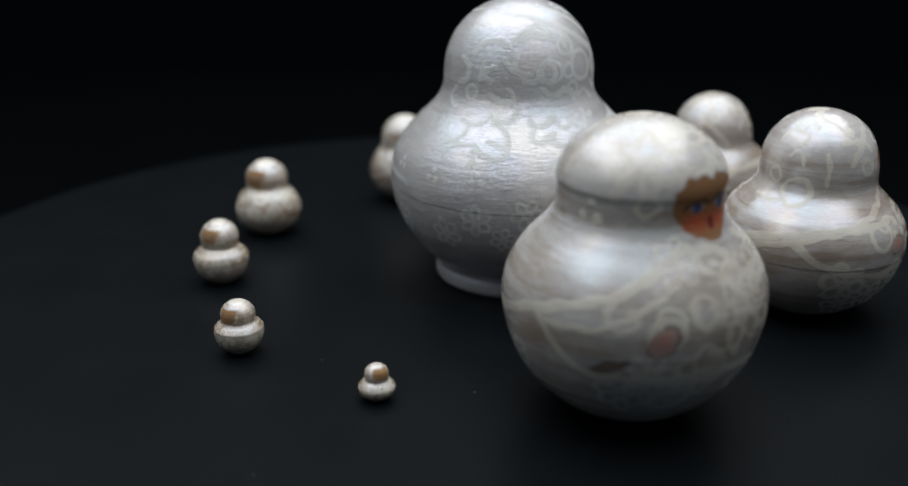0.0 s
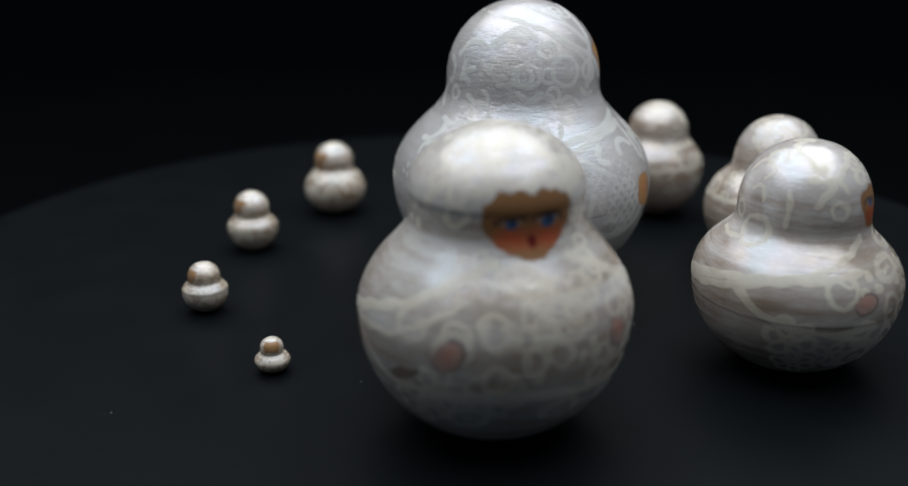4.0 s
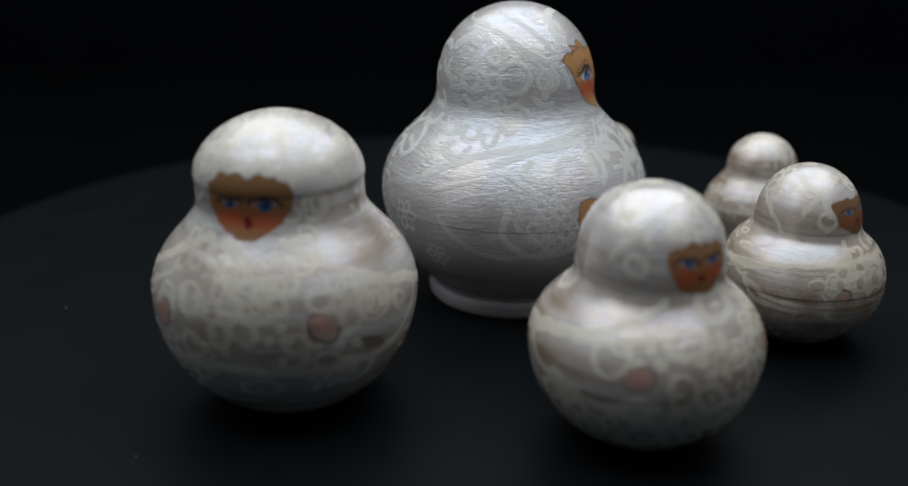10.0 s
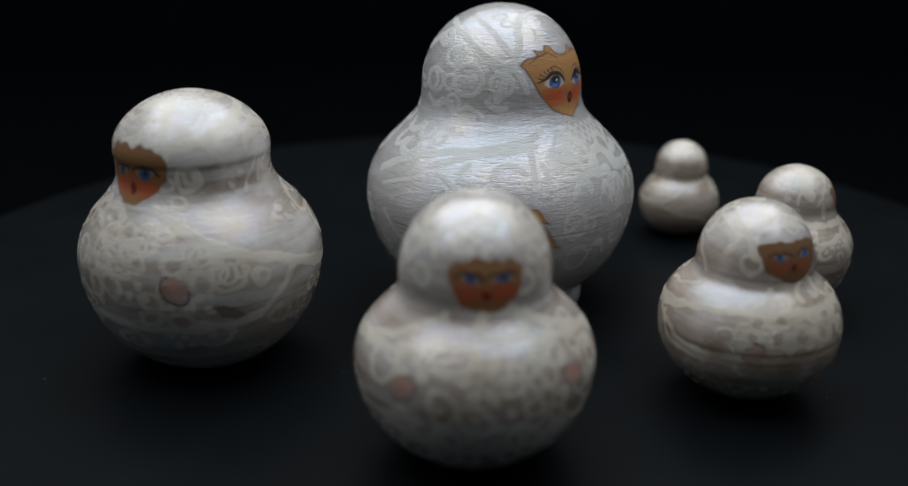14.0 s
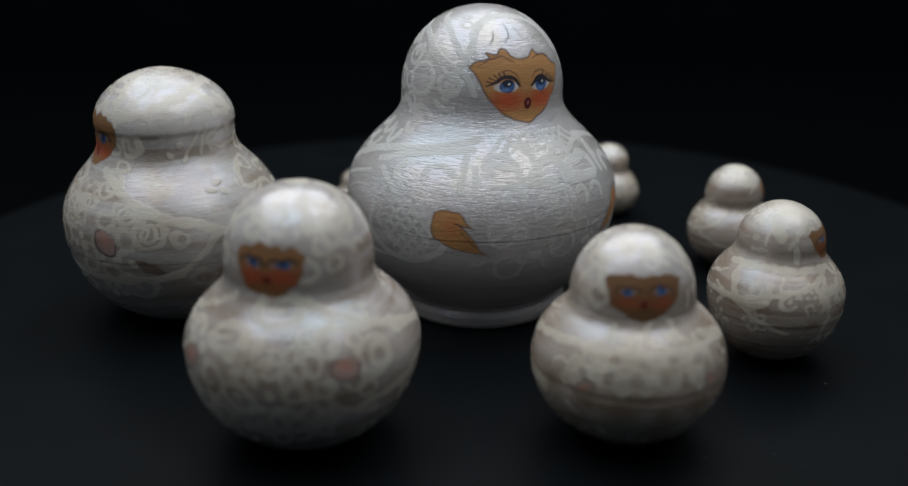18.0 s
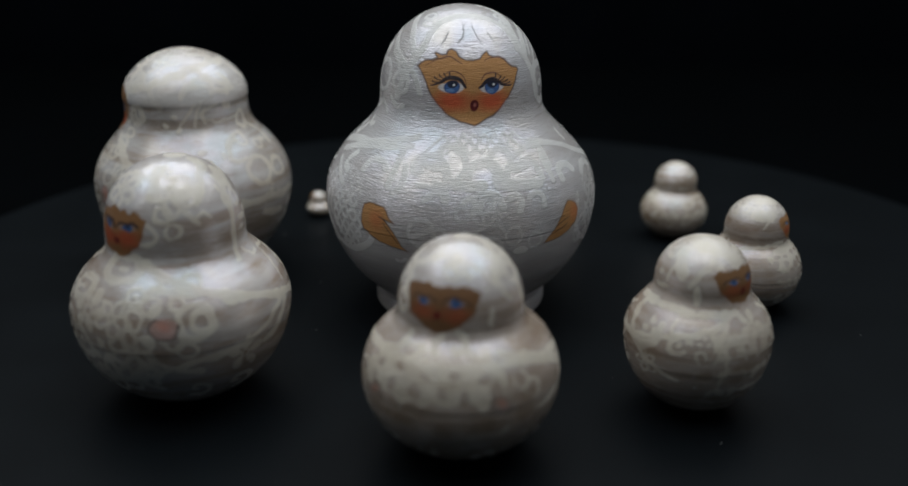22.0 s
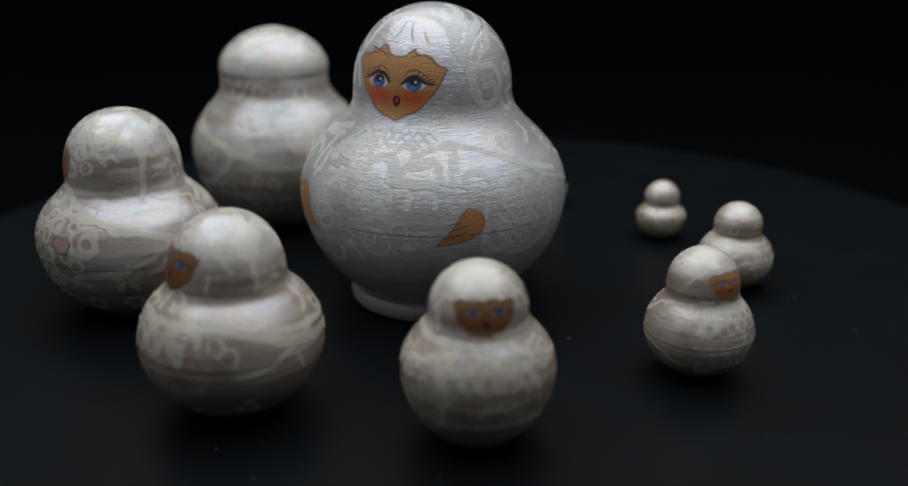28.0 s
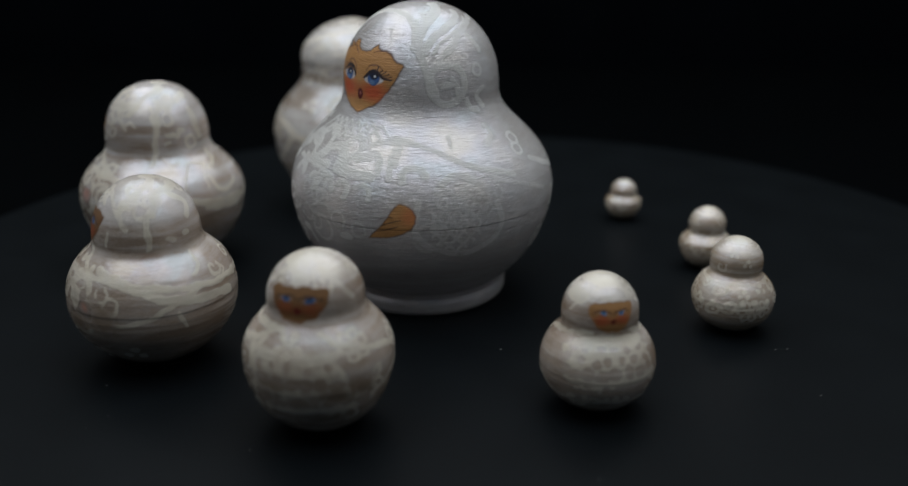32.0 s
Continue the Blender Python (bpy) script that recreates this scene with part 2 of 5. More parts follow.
def doll(d, name, label, material, segments, count, painter):
    z = heights(d, count)
    r = np.maximum(profile(d, z), 1e-5)
    phi = np.linspace(-180, 180, segments, endpoint=False)
    lace, cover, tint, lift, pale = painter(d, z, r, phi)
    rr = r[:, None] + lift
    a = np.radians(phi)[None, :]
    front = np.where(np.cos(a) > 0, 1 - d.get("flat", 0), 1)  # a doll may be a little flatter in front
    co = np.stack([rr * np.sin(a), -rr * np.cos(a) * front, np.broadcast_to(z[:, None], (count, segments))], -1).reshape(-1, 3)
    i, j = np.meshgrid(np.arange(count - 1), np.arange(segments), indexing="ij")
    k = (j + 1) % segments
    quads = np.stack([i * segments + j, i * segments + k, (i + 1) * segments + k, (i + 1) * segments + j], -1).reshape(-1, 4)
    me = bpy.data.meshes.new(name)
    nq = len(quads)
    me.vertices.add(len(co))
    me.vertices.foreach_set("co", co.ravel())
    caps = [np.arange(segments)[::-1], (count - 1) * segments + np.arange(segments)]
    me.loops.add(nq * 4 + 2 * segments)
    me.loops.foreach_set("vertex_index", np.concatenate([quads.ravel(), *caps]).astype(np.int32))
    me.polygons.add(nq + 2)
    me.polygons.foreach_set("loop_start", np.concatenate([np.arange(nq) * 4, [nq * 4, nq * 4 + segments]]).astype(np.int32))
    me.update(calc_edges=True)
    me.polygons.foreach_set("use_smooth", np.ones(nq + 2, bool))
    for key, values in (("lace", lace), ("cover", cover), ("pale", pale)):
        me.attributes.new(key, "FLOAT", "POINT").data.foreach_set("value", np.asarray(values, np.float32).ravel())
    rgba = np.concatenate([tint.reshape(-1, 3), np.ones((len(co), 1))], 1)
    me.attributes.new("tint", "FLOAT_COLOR", "POINT").data.foreach_set("color", rgba.astype(np.float32).ravel())
    me.validate()
    me.materials.append(material)
    ob = new(name, me)
    return tagged(ob, label, "nesting doll", group="nesting dolls on the turntable")


# ---- painting on the dolls: strokes laid on the turned surface ----
TAN, BROWN, BLUSH, DARK, PINK = (0.43, 0.22, 0.085), (0.13, 0.06, 0.04), (0.58, 0.12, 0.05), (0.05, 0.03, 0.025), (0.34, 0.18, 0.15)


class Skin:
    """The painted surface of a doll. Places are (degrees round from the front, part of the height); sizes are parts of the height."""

    def __init__(self, d, z, r, phi, seed):
        self.rng = random.Random(seed)
        self.d, self.H = d, d["H"]
        self.v, self.r, self.phi = z / d["H"], r / d["H"], phi
        self.s = np.concatenate([[0], np.cumsum(np.hypot(np.diff(self.v), np.diff(self.r)))])
        shape = (len(z), len(phi))
        self.lace, self.cover, self.tint, self.lift, self.pale = np.zeros(shape), np.zeros(shape), np.zeros((*shape, 3)), np.zeros(shape), np.zeros(shape)
        shake = 0.0011 if d["H"] > 0.1 else 0.0034
        self.soft = max(self.s[-1] / len(z), 2 * math.pi * self.r.max() / len(phi)) * 1.1
        a, b = np.radians(phi)[None, :], self.s[:, None]
        k = [self.rng.uniform(0, 6) for _ in range(6)]
        self.wob_x = shake * (np.sin(7 * a + 31 * b + k[0]) + np.sin(13 * a - 47 * b + k[1]) + 0.6 * np.sin(29 * a + 90 * b + k[2]))
        self.wob_y = shake * (np.sin(9 * a - 37 * b + k[3]) + np.sin(17 * a + 41 * b + k[4]) + 0.6 * np.sin(31 * a - 80 * b + k[5]))

    def at_s(self, v):
        return np.interp(v, self.v, self.s)

    def window(self, phi, v, reach):
        """Rows and columns round a place, with the distance to it along and up the surface."""
        s0 = self.at_s(v)
        rows = np.nonzero(np.abs(self.s - s0) < reach + 0.01)[0]
        away = (self.phi - phi + 180) % 360 - 180
        small = max(self.r[rows].min(), 0.02)
        cols = np.nonzero(np.abs(np.radians(away)) < (reach + 0.01) / small)[0]
        ix = np.ix_(rows, cols)
        dx = np.radians(away[cols])[None, :] * self.r[rows][:, None] + self.wob_x[ix]
        dy = (self.s[rows] - s0)[:, None] + self.wob_y[ix]
        return ix, dx, dy

    def edge(self, inside):
        return np.clip(inside / self.soft + 0.5, 0, 1)

    def put(self, ix, mask, strength=1.0, lift=0.0):
        self.lace[ix] = np.maximum(self.lace[ix], mask * strength)
        if lift:
            self.lift[ix] = np.maximum(self.lift[ix], mask * lift)

    def colour(self, ix, mask, rgb):
        m = mask[..., None]
        old = self.cover[ix][..., None]
        self.tint[ix] = np.where(old > 0.01, self.tint[ix] * (1 - m) + np.array(rgb) * m, np.array(rgb))
        self.cover[ix] = np.maximum(self.cover[ix], mask)

    def gap(self, phi, v, rx, ry, turn=0.0):
        """A cell left bare in the lace."""
        ix, dx, dy = self.window(phi, v, max(rx, ry))
        c, s = math.cos(math.radians(turn)), math.sin(math.radians(turn))
        self.lace[ix] *= 1 - 0.9 * self.edge((1 - np.hypot((dx * c + dy * s) / rx, (-dx * s + dy * c) / ry)) * min(rx, ry))

    # strokes
    def oval(self, phi, v, rx, ry, turn=0.0, strength=1.0, lift=0.0, rgb=None, soft=None):
        ix, dx, dy = self.window(phi, v, max(rx, ry) * (1.6 if soft else 1))
        c, s = math.cos(math.radians(turn)), math.sin(math.radians(turn))
        q = np.hypot((dx * c + dy * s) / rx, (-dx * s + dy * c) / ry)
        mask = np.clip((1.25 - q) / soft, 0, 1) if soft else self.edge((1 - q) * min(rx, ry))
        if rgb is None:
            self.put(ix, mask, strength, lift)
        else:
            self.colour(ix, mask * strength * (self.cover[ix] if soft else 1), rgb)

    def ring(self, phi, v, rx, ry, w, turn=0.0, strength=1.0, part=(0, 360), rgb=None):
        ix, dx, dy = self.window(phi, v, max(rx, ry) + w)
        c, s = math.cos(math.radians(turn)), math.sin(math.radians(turn))
        x, y = (dx * c + dy * s) / rx, (-dx * s + dy * c) / ry
        mask = self.edge(w / 2 - np.abs(np.hypot(x, y) - 1) * min(rx, ry))
        if part != (0, 360):
            a = (np.degrees(np.arctan2(y, x)) - part[0]) % 360
            mask = mask * (a < part[1] - part[0])
        if rgb is None:
            self.put(ix, mask, strength)
        else:
            self.colour(ix, mask, rgb)

    def line(self, points, w, strength=1.0, rgb=None, taper=False):
        pts = np.array(points, float)
        n = len(pts)
        t = np.linspace(0, n - 1, 7 * (n - 1) + 1)
        fine = []
        for u in t:
            i = min(int(u), n - 2)
            f = u - i
            p0, p1, p2, p3 = pts[max(i - 1, 0)], pts[i], pts[i + 1], pts[min(i + 2, n - 1)]
            fine.append(0.5 * (2 * p1 + (p2 - p0) * f + (2 * p0 - 5 * p1 + 4 * p2 - p3) * f * f + (3 * p1 - p0 - 3 * p2 + p3) * f ** 3))
        for k, (a, b) in enumerate(zip(fine, fine[1:])):
            mid = (a + b) / 2
            rm = float(np.interp(mid[1], self.v, self.r))
            ex, ey = math.radians(b[0] - a[0]) * rm, float(self.at_s(b[1]) - self.at_s(a[1]))
            size = math.hypot(ex, ey) + 1e-9
            wide = w * (1 - 0.75 * abs(2 * (k + 0.5) / len(fine) - 1) ** 2) if taper else w
            ix, dx, dy = self.window(mid[0], mid[1], size / 2 + wide)
            along = np.clip((dx * ex + dy * ey) / size, -size / 2, size / 2)
            mask = self.edge(wide / 2 - np.hypot(dx - along * ex / size, dy - along * ey / size))
            if rgb is None:
                self.put(ix, mask, strength)
            else:
                self.colour(ix, mask, rgb)

    def local(self, phi, v, pts, w, strength=1.0, turn=0.0, flip=1):
        """A stroke given round a place, in parts of the height."""
        r0 = float(np.interp(v, self.v, self.r))
        c, s = math.cos(math.radians(turn)), math.sin(math.radians(turn))
        out = []
        for x, y in pts:
            x *= flip
            x, y = x * c - y * s, x * s + y * c
            out.append((phi + math.degrees(x / r0), float(np.interp(self.at_s(v) + y, self.s, self.v))))
        self.line(out, w, strength)

    def scroll(self, phi, v, size, w, turn=0.0, flip=1, strength=1.0):
        pts = [(size * (1 - 0.1 * i) * math.cos(0.75 * i), size * (1 - 0.1 * i) * math.sin(0.75 * i)) for i in range(9)]
        self.local(phi, v, pts, w, strength, turn, flip)

    def flower(self, phi, v, size, petals=6, turn=0.0, strength=1.0, hollow=True):
        r0 = float(np.interp(v, self.v, self.r))
        for i in range(petals):
            a = 2 * math.pi * i / petals + math.radians(turn)
            p, q = phi + math.degrees(size * 0.62 * math.cos(a) / max(r0, 0.05)), float(np.interp(self.at_s(v) + size * 0.62 * math.sin(a), self.s, self.v))
            if hollow:
                self.ring(p, q, size * 0.42, size * 0.3, size * 0.2, math.degrees(a), strength)
            else:
                self.oval(p, q, size * 0.36, size * 0.24, math.degrees(a), strength)
        self.ring(phi, v, size * 0.2, size * 0.2, size * 0.14, 0, strength)

    def dots(self, phi, v, size, lift=0.0):
        r0 = float(np.interp(v, self.v, self.r))
        for x, y in ((-1, -0.5), (1, -0.6), (0.1, 1.0)):
            self.oval(phi + math.degrees(x * size / r0), float(np.interp(self.at_s(v) + y * size, self.s, self.v)), size * 0.62, size * 0.62, 0, 1.0, lift)

    def net(self, phi, v, rx, ry, pitch, w, strength=1.0):
        ix, dx, dy = self.window(phi, v, max(rx, ry))
        q = np.hypot(dx / rx, dy / ry)
        a, b = (dx + dy * 0.9) / pitch, (dx - dy * 0.9) / pitch
        near = np.minimum(np.abs(a - np.round(a)), np.abs(b - np.round(b))) * pitch * 0.74
        mask = self.edge(w / 2 - near) * (q < 1)
        self.put(ix, mask, strength)

    def scatter(self, count, phis, vs, sizes, gap, strength=1.0, keep=None):
        """Small lace motifs, apart from one another."""
        put = []
        for _ in range(count * 8):
            p, q = self.rng.uniform(*phis), self.rng.uniform(*vs)
            if keep and not keep(p, q):
                continue
            r0 = float(np.interp(q, self.v, self.r))
            if any(math.hypot(math.radians((p - a + 180) % 360 - 180) * r0, q - b) < gap for a, b in put):
                continue
            put.append((p, q))
            size, kind, turn = self.rng.uniform(*sizes), self.rng.random(), self.rng.uniform(0, 360)
            if kind < 0.4:
                self.flower(p, q, size, self.rng.choice((5, 6)), turn, strength, self.rng.random() < 0.88)
            elif kind < 0.62:
                self.ring(p, q, size * 0.7, size * 0.5, size * 0.3, turn, strength)
                self.oval(p, q, size * 0.2, size * 0.14, turn, strength)
            elif kind < 0.85:
                self.scroll(p, q, size * 0.75, size * 0.26, turn, self.rng.choice((1, -1)), strength)
            else:
                self.dots(p, q, size * 0.34)
            if len(put) >= count:
                break

    def patch(self, outline, rgb, rim=0.006):
        """A filled patch with a dark brushed outline."""
        pts = np.array(outline, float)
        mid = pts.mean(0)
        r0 = float(np.interp(mid[1], self.v, self.r))
        ix, dx, dy = self.window(mid[0], mid[1], 0.16)
        px, py = np.radians(pts[:, 0] - mid[0]) * r0, self.at_s(pts[:, 1]) - self.at_s(mid[1])
        inside, dist = np.zeros(dx.shape, bool), np.full(dx.shape, 9.0)
        for i in range(len(pts)):
            j = (i + 1) % len(pts)
            x0, y0, x1, y1 = px[i], py[i], px[j], py[j]
            cross = (y0 > dy) != (y1 > dy)
            with np.errstate(divide="ignore", invalid="ignore"):
                inside ^= cross & (dx < (x1 - x0) * (dy - y0) / (y1 - y0) + x0)
            ex, ey = x1 - x0, y1 - y0
            t = np.clip(((dx - x0) * ex + (dy - y0) * ey) / (ex * ex + ey * ey + 1e-12), 0, 1)
            dist = np.minimum(dist, np.hypot(dx - x0 - t * ex, dy - y0 - t * ey))
        signed = np.where(inside, dist, -dist)
        self.colour(ix, self.edge(signed), rgb)
        if rim:
            self.colour(ix, 0.85 * self.edge(rim / 2 - np.abs(signed)), DARK)

    def front(self, wide, low, corner, top, scallops, eyes, tan, blush, iris=(0.035, 0.085, 0.2), lid=0.009):
        """The tan patch under the hood: plain spots of colour on a shield with a scalloped or straight upper edge."""
        pts = [(wide * math.sqrt(1 - (1 - t) ** 2), low + (corner - low) * t) for t in [(i / 12) ** 1.6 for i in range(0, 13)]]
        upper = []
        for i in range(37):
            p = wide - 2 * wide * i / 36
            dip = abs(math.sin(math.pi * scallops * (i / 36))) if scallops else 0
            upper.append((p, corner + (top - corner) * (1 - abs(p / wide) ** 4) + 0.011 * (0.5 - dip ** 0.8 if scallops else 0) + (0.004 * math.sin(0.7 * i + wide) if scallops else 0)))
        self.patch(pts + upper + [(-p, q) for p, q in reversed(pts)], tan, 0.003)
        a = 0.4 * wide
        for side in (-1, 1):
            self.oval(side * a, eyes - 0.05, 0.066, 0.038, 0, blush, rgb=(0.4, 0.075, 0.035), soft=0.9)
            self.oval(side * a, eyes - 0.004, 0.036, 0.013, side * 4, 0.3, rgb=(0.3, 0.3, 0.32))
            self.oval(side * a, eyes - 0.003, 0.021, 0.016, 0, 1.0, rgb=iris)
            self.oval(side * a, eyes + 0.002, 0.008, 0.008, 0, 1.0, rgb=(0.02, 0.02, 0.03))
            self.line([(side * (a - 0.34 * wide), eyes - 0.004), (side * (a - 0.18 * wide), eyes + 0.013), (side * (a + 0.12 * wide), eyes + 0.014), (side * (a + 0.36 * wide), eyes - 0.005)], lid, rgb=DARK)
        self.oval(0, eyes - 0.058, 0.017, 0.015, 0, 1.0, rgb=(0.14, 0.018, 0.016))

    def done(self, strength):
        k = self.rng.uniform(0, 6)
        a, b = np.radians(self.phi)[None, :], self.s[:, None]
        worn = 0.86 + 0.14 * np.sin(40 * b + 5 * np.sin(3 * a + k)) * np.sin(23 * a + 11 * b + k)
        lace = np.clip(self.lace * strength * worn, 0, 1) * (1 - self.cover)
        return lace, self.cover, self.tint, (self.lift + 0.0007 * self.lace * (1 - self.cover)) * self.H, self.pale


def both(f):
    for side in (-1, 1):
        f(side)


def mirror(pts, side):
    return [(side * p, q) for p, q in pts]


def paint_largest(d, z, r, phi):
    k = Skin(d, z, r, phi, 3)
    # kerchief: hem round the front
    k.line([(-58, 0.74), (-50, 0.82), (-41, 0.895), (-39, 0.938), (-28, 0.969), (-2, 0.977), (28, 0.969), (42, 0.94), (44, 0.905), (52, 0.82), (58, 0.74)], 0.026)
    for strand in ([(-21, 0.942), (-22, 0.919), (-25, 0.902)], [(-7, 0.957), (-7, 0.928), (-12, 0.908)], [(4, 0.957), (6, 0.929), (9, 0.906)], [(19, 0.938), (20, 0.916), (24, 0.897)]):
        k.line(strand, 0.006, rgb=(0.33, 0.32, 0.33), taper=True)
    for p, q in ((-58, 0.972), (-49, 0.955), (60, 0.968), (51, 0.95)):
        k.ring(p, q, 0.02, 0.014, 0.01)

    def side_of(e):
        k.line(mirror([(52, 0.8), (83, 0.909), (130, 0.956)], e), 0.016, 0.8)
        k.line(mirror([(70, 0.86), (100, 0.93), (170, 0.965)], e), 0.012, 0.7)
        # shawl band, where it runs round to the back
        k.line(mirror([(108, 0.525), (124, 0.481), (150, 0.43), (172, 0.405)], e), 0.02, 0.9 if e > 0 else 0.3)
        # netting over each sleeve
        k.net(e * 68, 0.46, 0.12, 0.08, 0.04, 0.008, 0.45)
        k.net(e * 62, 0.375, 0.085, 0.095, 0.042, 0.011, 0.9 if e < 0 else 0.7)
        k.line(mirror([(47, 0.45), (45, 0.37), (50, 0.31), (62, 0.275), (74, 0.29), (82, 0.35), (80, 0.43)], e), 0.022, 0.85 if e < 0 else 0.6)
        for p, q, size in ((128, 0.36, 0.05), (150, 0.33, 0.05), (138, 0.27, 0.04), (165, 0.27, 0.05), (112, 0.25, 0.04)):
            k.flower(e * p, q, size, 6, p, 0.8)

    both(side_of)
    # yoke of netting under the chin
    for i in range(8):
        p = -19 + 6.1 * i
        k.line([(p, 0.648), (p + 9.2, 0.6)], 0.01)
        k.line([(p, 0.648), (p - 9.2, 0.6)], 0.01)
    # brushed scrolls, petals and rings
    k.line([(-18.6, 0.596), (-19.0, 0.61), (-16.1, 0.621), (-11.2, 0.617), (-7.3, 0.601), (-6.5, 0.572)], 0.0212)
    k.line([(-26.5, 0.554), (-27.8, 0.578), (-25.6, 0.592), (-20.6, 0.592), (-15.9, 0.576), (-14.6, 0.558), (-14.7, 0.539), (-11.9, 0.539)], 0.0193)
    k.line([(-26.7, 0.577), (-22.7, 0.576), (-18.8, 0.566)], 0.0196)
    k.line([(-5.3, 0.548), (-4.3, 0.567), (-1.1, 0.579), (3.7, 0.581), (7.3, 0.572), (9.2, 0.55), (9.6, 0.53)], 0.0282)
    k.line([(5.8, 0.588), (8.1, 0.604), (11.8, 0.612), (15.4, 0.606), (16.8, 0.592), (15.8, 0.572), (13.4, 0.559), (10.9, 0.537)], 0.0229)
    k.line([(16.4, 0.554), (20.0, 0.568), (24.3, 0.576), (27.7, 0.568), (28.9, 0.549), (28.6, 0.524)], 0.0229)
    k.line([(16.4, 0.552), (20.5, 0.558), (24.9, 0.565)], 0.0131)
    k.line([(18.1, 0.587), (23.6, 0.598), (28.6, 0.606), (34.0, 0.607)], 0.0196)
    k.line([(36.5, 0.601), (34.2, 0.563), (34.0, 0.534), (34.2, 0.511)], 0.0193)
    k.line([(-10.9, 0.528), (-5.5, 0.521), (0.1, 0.523)], 0.0354)
    k.line([(7.4, 0.524), (15.8, 0.518), (25.6, 0.514)], 0.0354)
    k.line([(-1.5, 0.463), (0.3, 0.489), (3.5, 0.5), (6.8, 0.49), (8.2, 0.463)], 0.0229)
    k.line([(3.6, 0.482), (4.0, 0.434)], 0.0149, 0.55)
    k.line([(-7.6, 0.479), (-4.9, 0.491), (-2.7, 0.47), (-3.9, 0.447)], 0.0196)
    k.line([(10.9, 0.483), (13.9, 0.494), (16.1, 0.474), (14.8, 0.446)], 0.0196)
    k.ring(2.5, 0.329, 0.042, 0.042, 0.0121, 0, 0.5)
    k.ring(-7.1, 0.363, 0.028, 0.028, 0.0104, 0, 0.5)
    k.ring(12.1, 0.372, 0.026, 0.026, 0.0104, 0, 0.5)
    k.oval(-10.1, 0.305, 0.024, 0.014)
    k.oval(15.3, 0.321, 0.026, 0.014)
    k.ring(-16.7, 0.38, 0.022, 0.022, 0.0104, 0, 0.5)
    k.ring(21.6, 0.349, 0.024, 0.024, 0.0104, 0, 0.5)
    k.line([(-3.4, 0.388), (-0.7, 0.403), (2.4, 0.412), (6.0, 0.405), (8.1, 0.391)], 0.0104, 0.55)
    k.line([(-23.2, 0.482), (-21.1, 0.5), (-17.2, 0.499), (-15.0, 0.479)], 0.0174)
    k.line([(19.6, 0.481), (23.1, 0.49), (26.2, 0.473), (26.3, 0.45)], 0.0174)
    k.line([(-40.1, 0.505), (-39.9, 0.544), (-39.4, 0.58), (-38.7, 0.606)], 0.0229)
    k.line([(-30.8, 0.568), (-29.1, 0.591), (-23.9, 0.597), (-19.0, 0.582), (-15.7, 0.559), (-13.2, 0.536)], 0.0210)
    k.line([(-28.7, 0.547), (-30.4, 0.56), (-28.4, 0.578)], 0.0195)
    k.line([(-27.3, 0.58), (-23.3, 0.569), (-19.3, 0.566)], 0.0195)
    k.line([(-19.3, 0.529), (-14.1, 0.521), (-10.2, 0.534), (-5.9, 0.564), (-1.2, 0.576), (3.6, 0.576), (6.5, 0.556), (6.5, 0.532)], 0.0246)
    k.line([(-57.2, 0.537), (-55.9, 0.56), (-51.9, 0.568), (-47.1, 0.563), (-44.3, 0.547)], 0.0229)
    k.line([(-66.4, 0.6), (-56.2, 0.612), (-43.3, 0.624), (-33.7, 0.638)], 0.0246)
    k.line([(-87.2, 0.556), (-68.4, 0.588), (-51.5, 0.6), (-36.2, 0.612)], 0.0246)
    k.line([(-82.0, 0.535), (-74.0, 0.505), (-67.6, 0.481)], 0.0174)
    k.ring(0.7, 0.477, 0.031, 0.031, 0.012)
    k.ring(0.1, 0.449, 0.034, 0.034, 0.012, 0, 0.5)
    k.line([(-21.5, 0.488), (-19.6, 0.508), (-15.7, 0.51), (-14.2, 0.487)], 0.0195)
    k.line([(-27.5, 0.37), (-23.2, 0.383), (-19.9, 0.397)], 0.0177, 0.55)
    k.ring(-23.8, 0.383, 0.041, 0.041, 0.0138, 0, 0.5)
    k.ring(-21.2, 0.27, 0.041, 0.041, 0.0155, 0, 0.5)
    k.line([(-31.0, 0.29), (-33.3, 0.279), (-35.2, 0.282)], 0.0133, 0.55)
    k.line([(-15.1, 0.274), (-12.7, 0.308), (-7.8, 0.297), (-5.1, 0.265)], 0.0148, 0.55)
    k.line([(-125.6, 0.649), (-122.5, 0.628), (-116.6, 0.622), (-111.7, 0.635)], 0.0181)
    k.line([(-108.0, 0.647), (-108.6, 0.624), (-104.4, 0.612), (-100.0, 0.619), (-98.5, 0.643)], 0.0181)
    k.line([(-95.5, 0.629), (-94.1, 0.606), (-91.4, 0.599), (-88.4, 0.613), (-87.4, 0.631)], 0.0181)
    k.line([(-85.2, 0.652), (-83.4, 0.637), (-79.0, 0.64)], 0.0181)
    k.line([(-124.4, 0.589), (-121.5, 0.577), (-117.8, 0.579), (-116.8, 0.595), (-112.1, 0.603)], 0.0181)
    k.line([(-115.5, 0.582), (-111.4, 0.565), (-106.4, 0.563), (-103.2, 0.578), (-101.3, 0.593)], 0.0203)
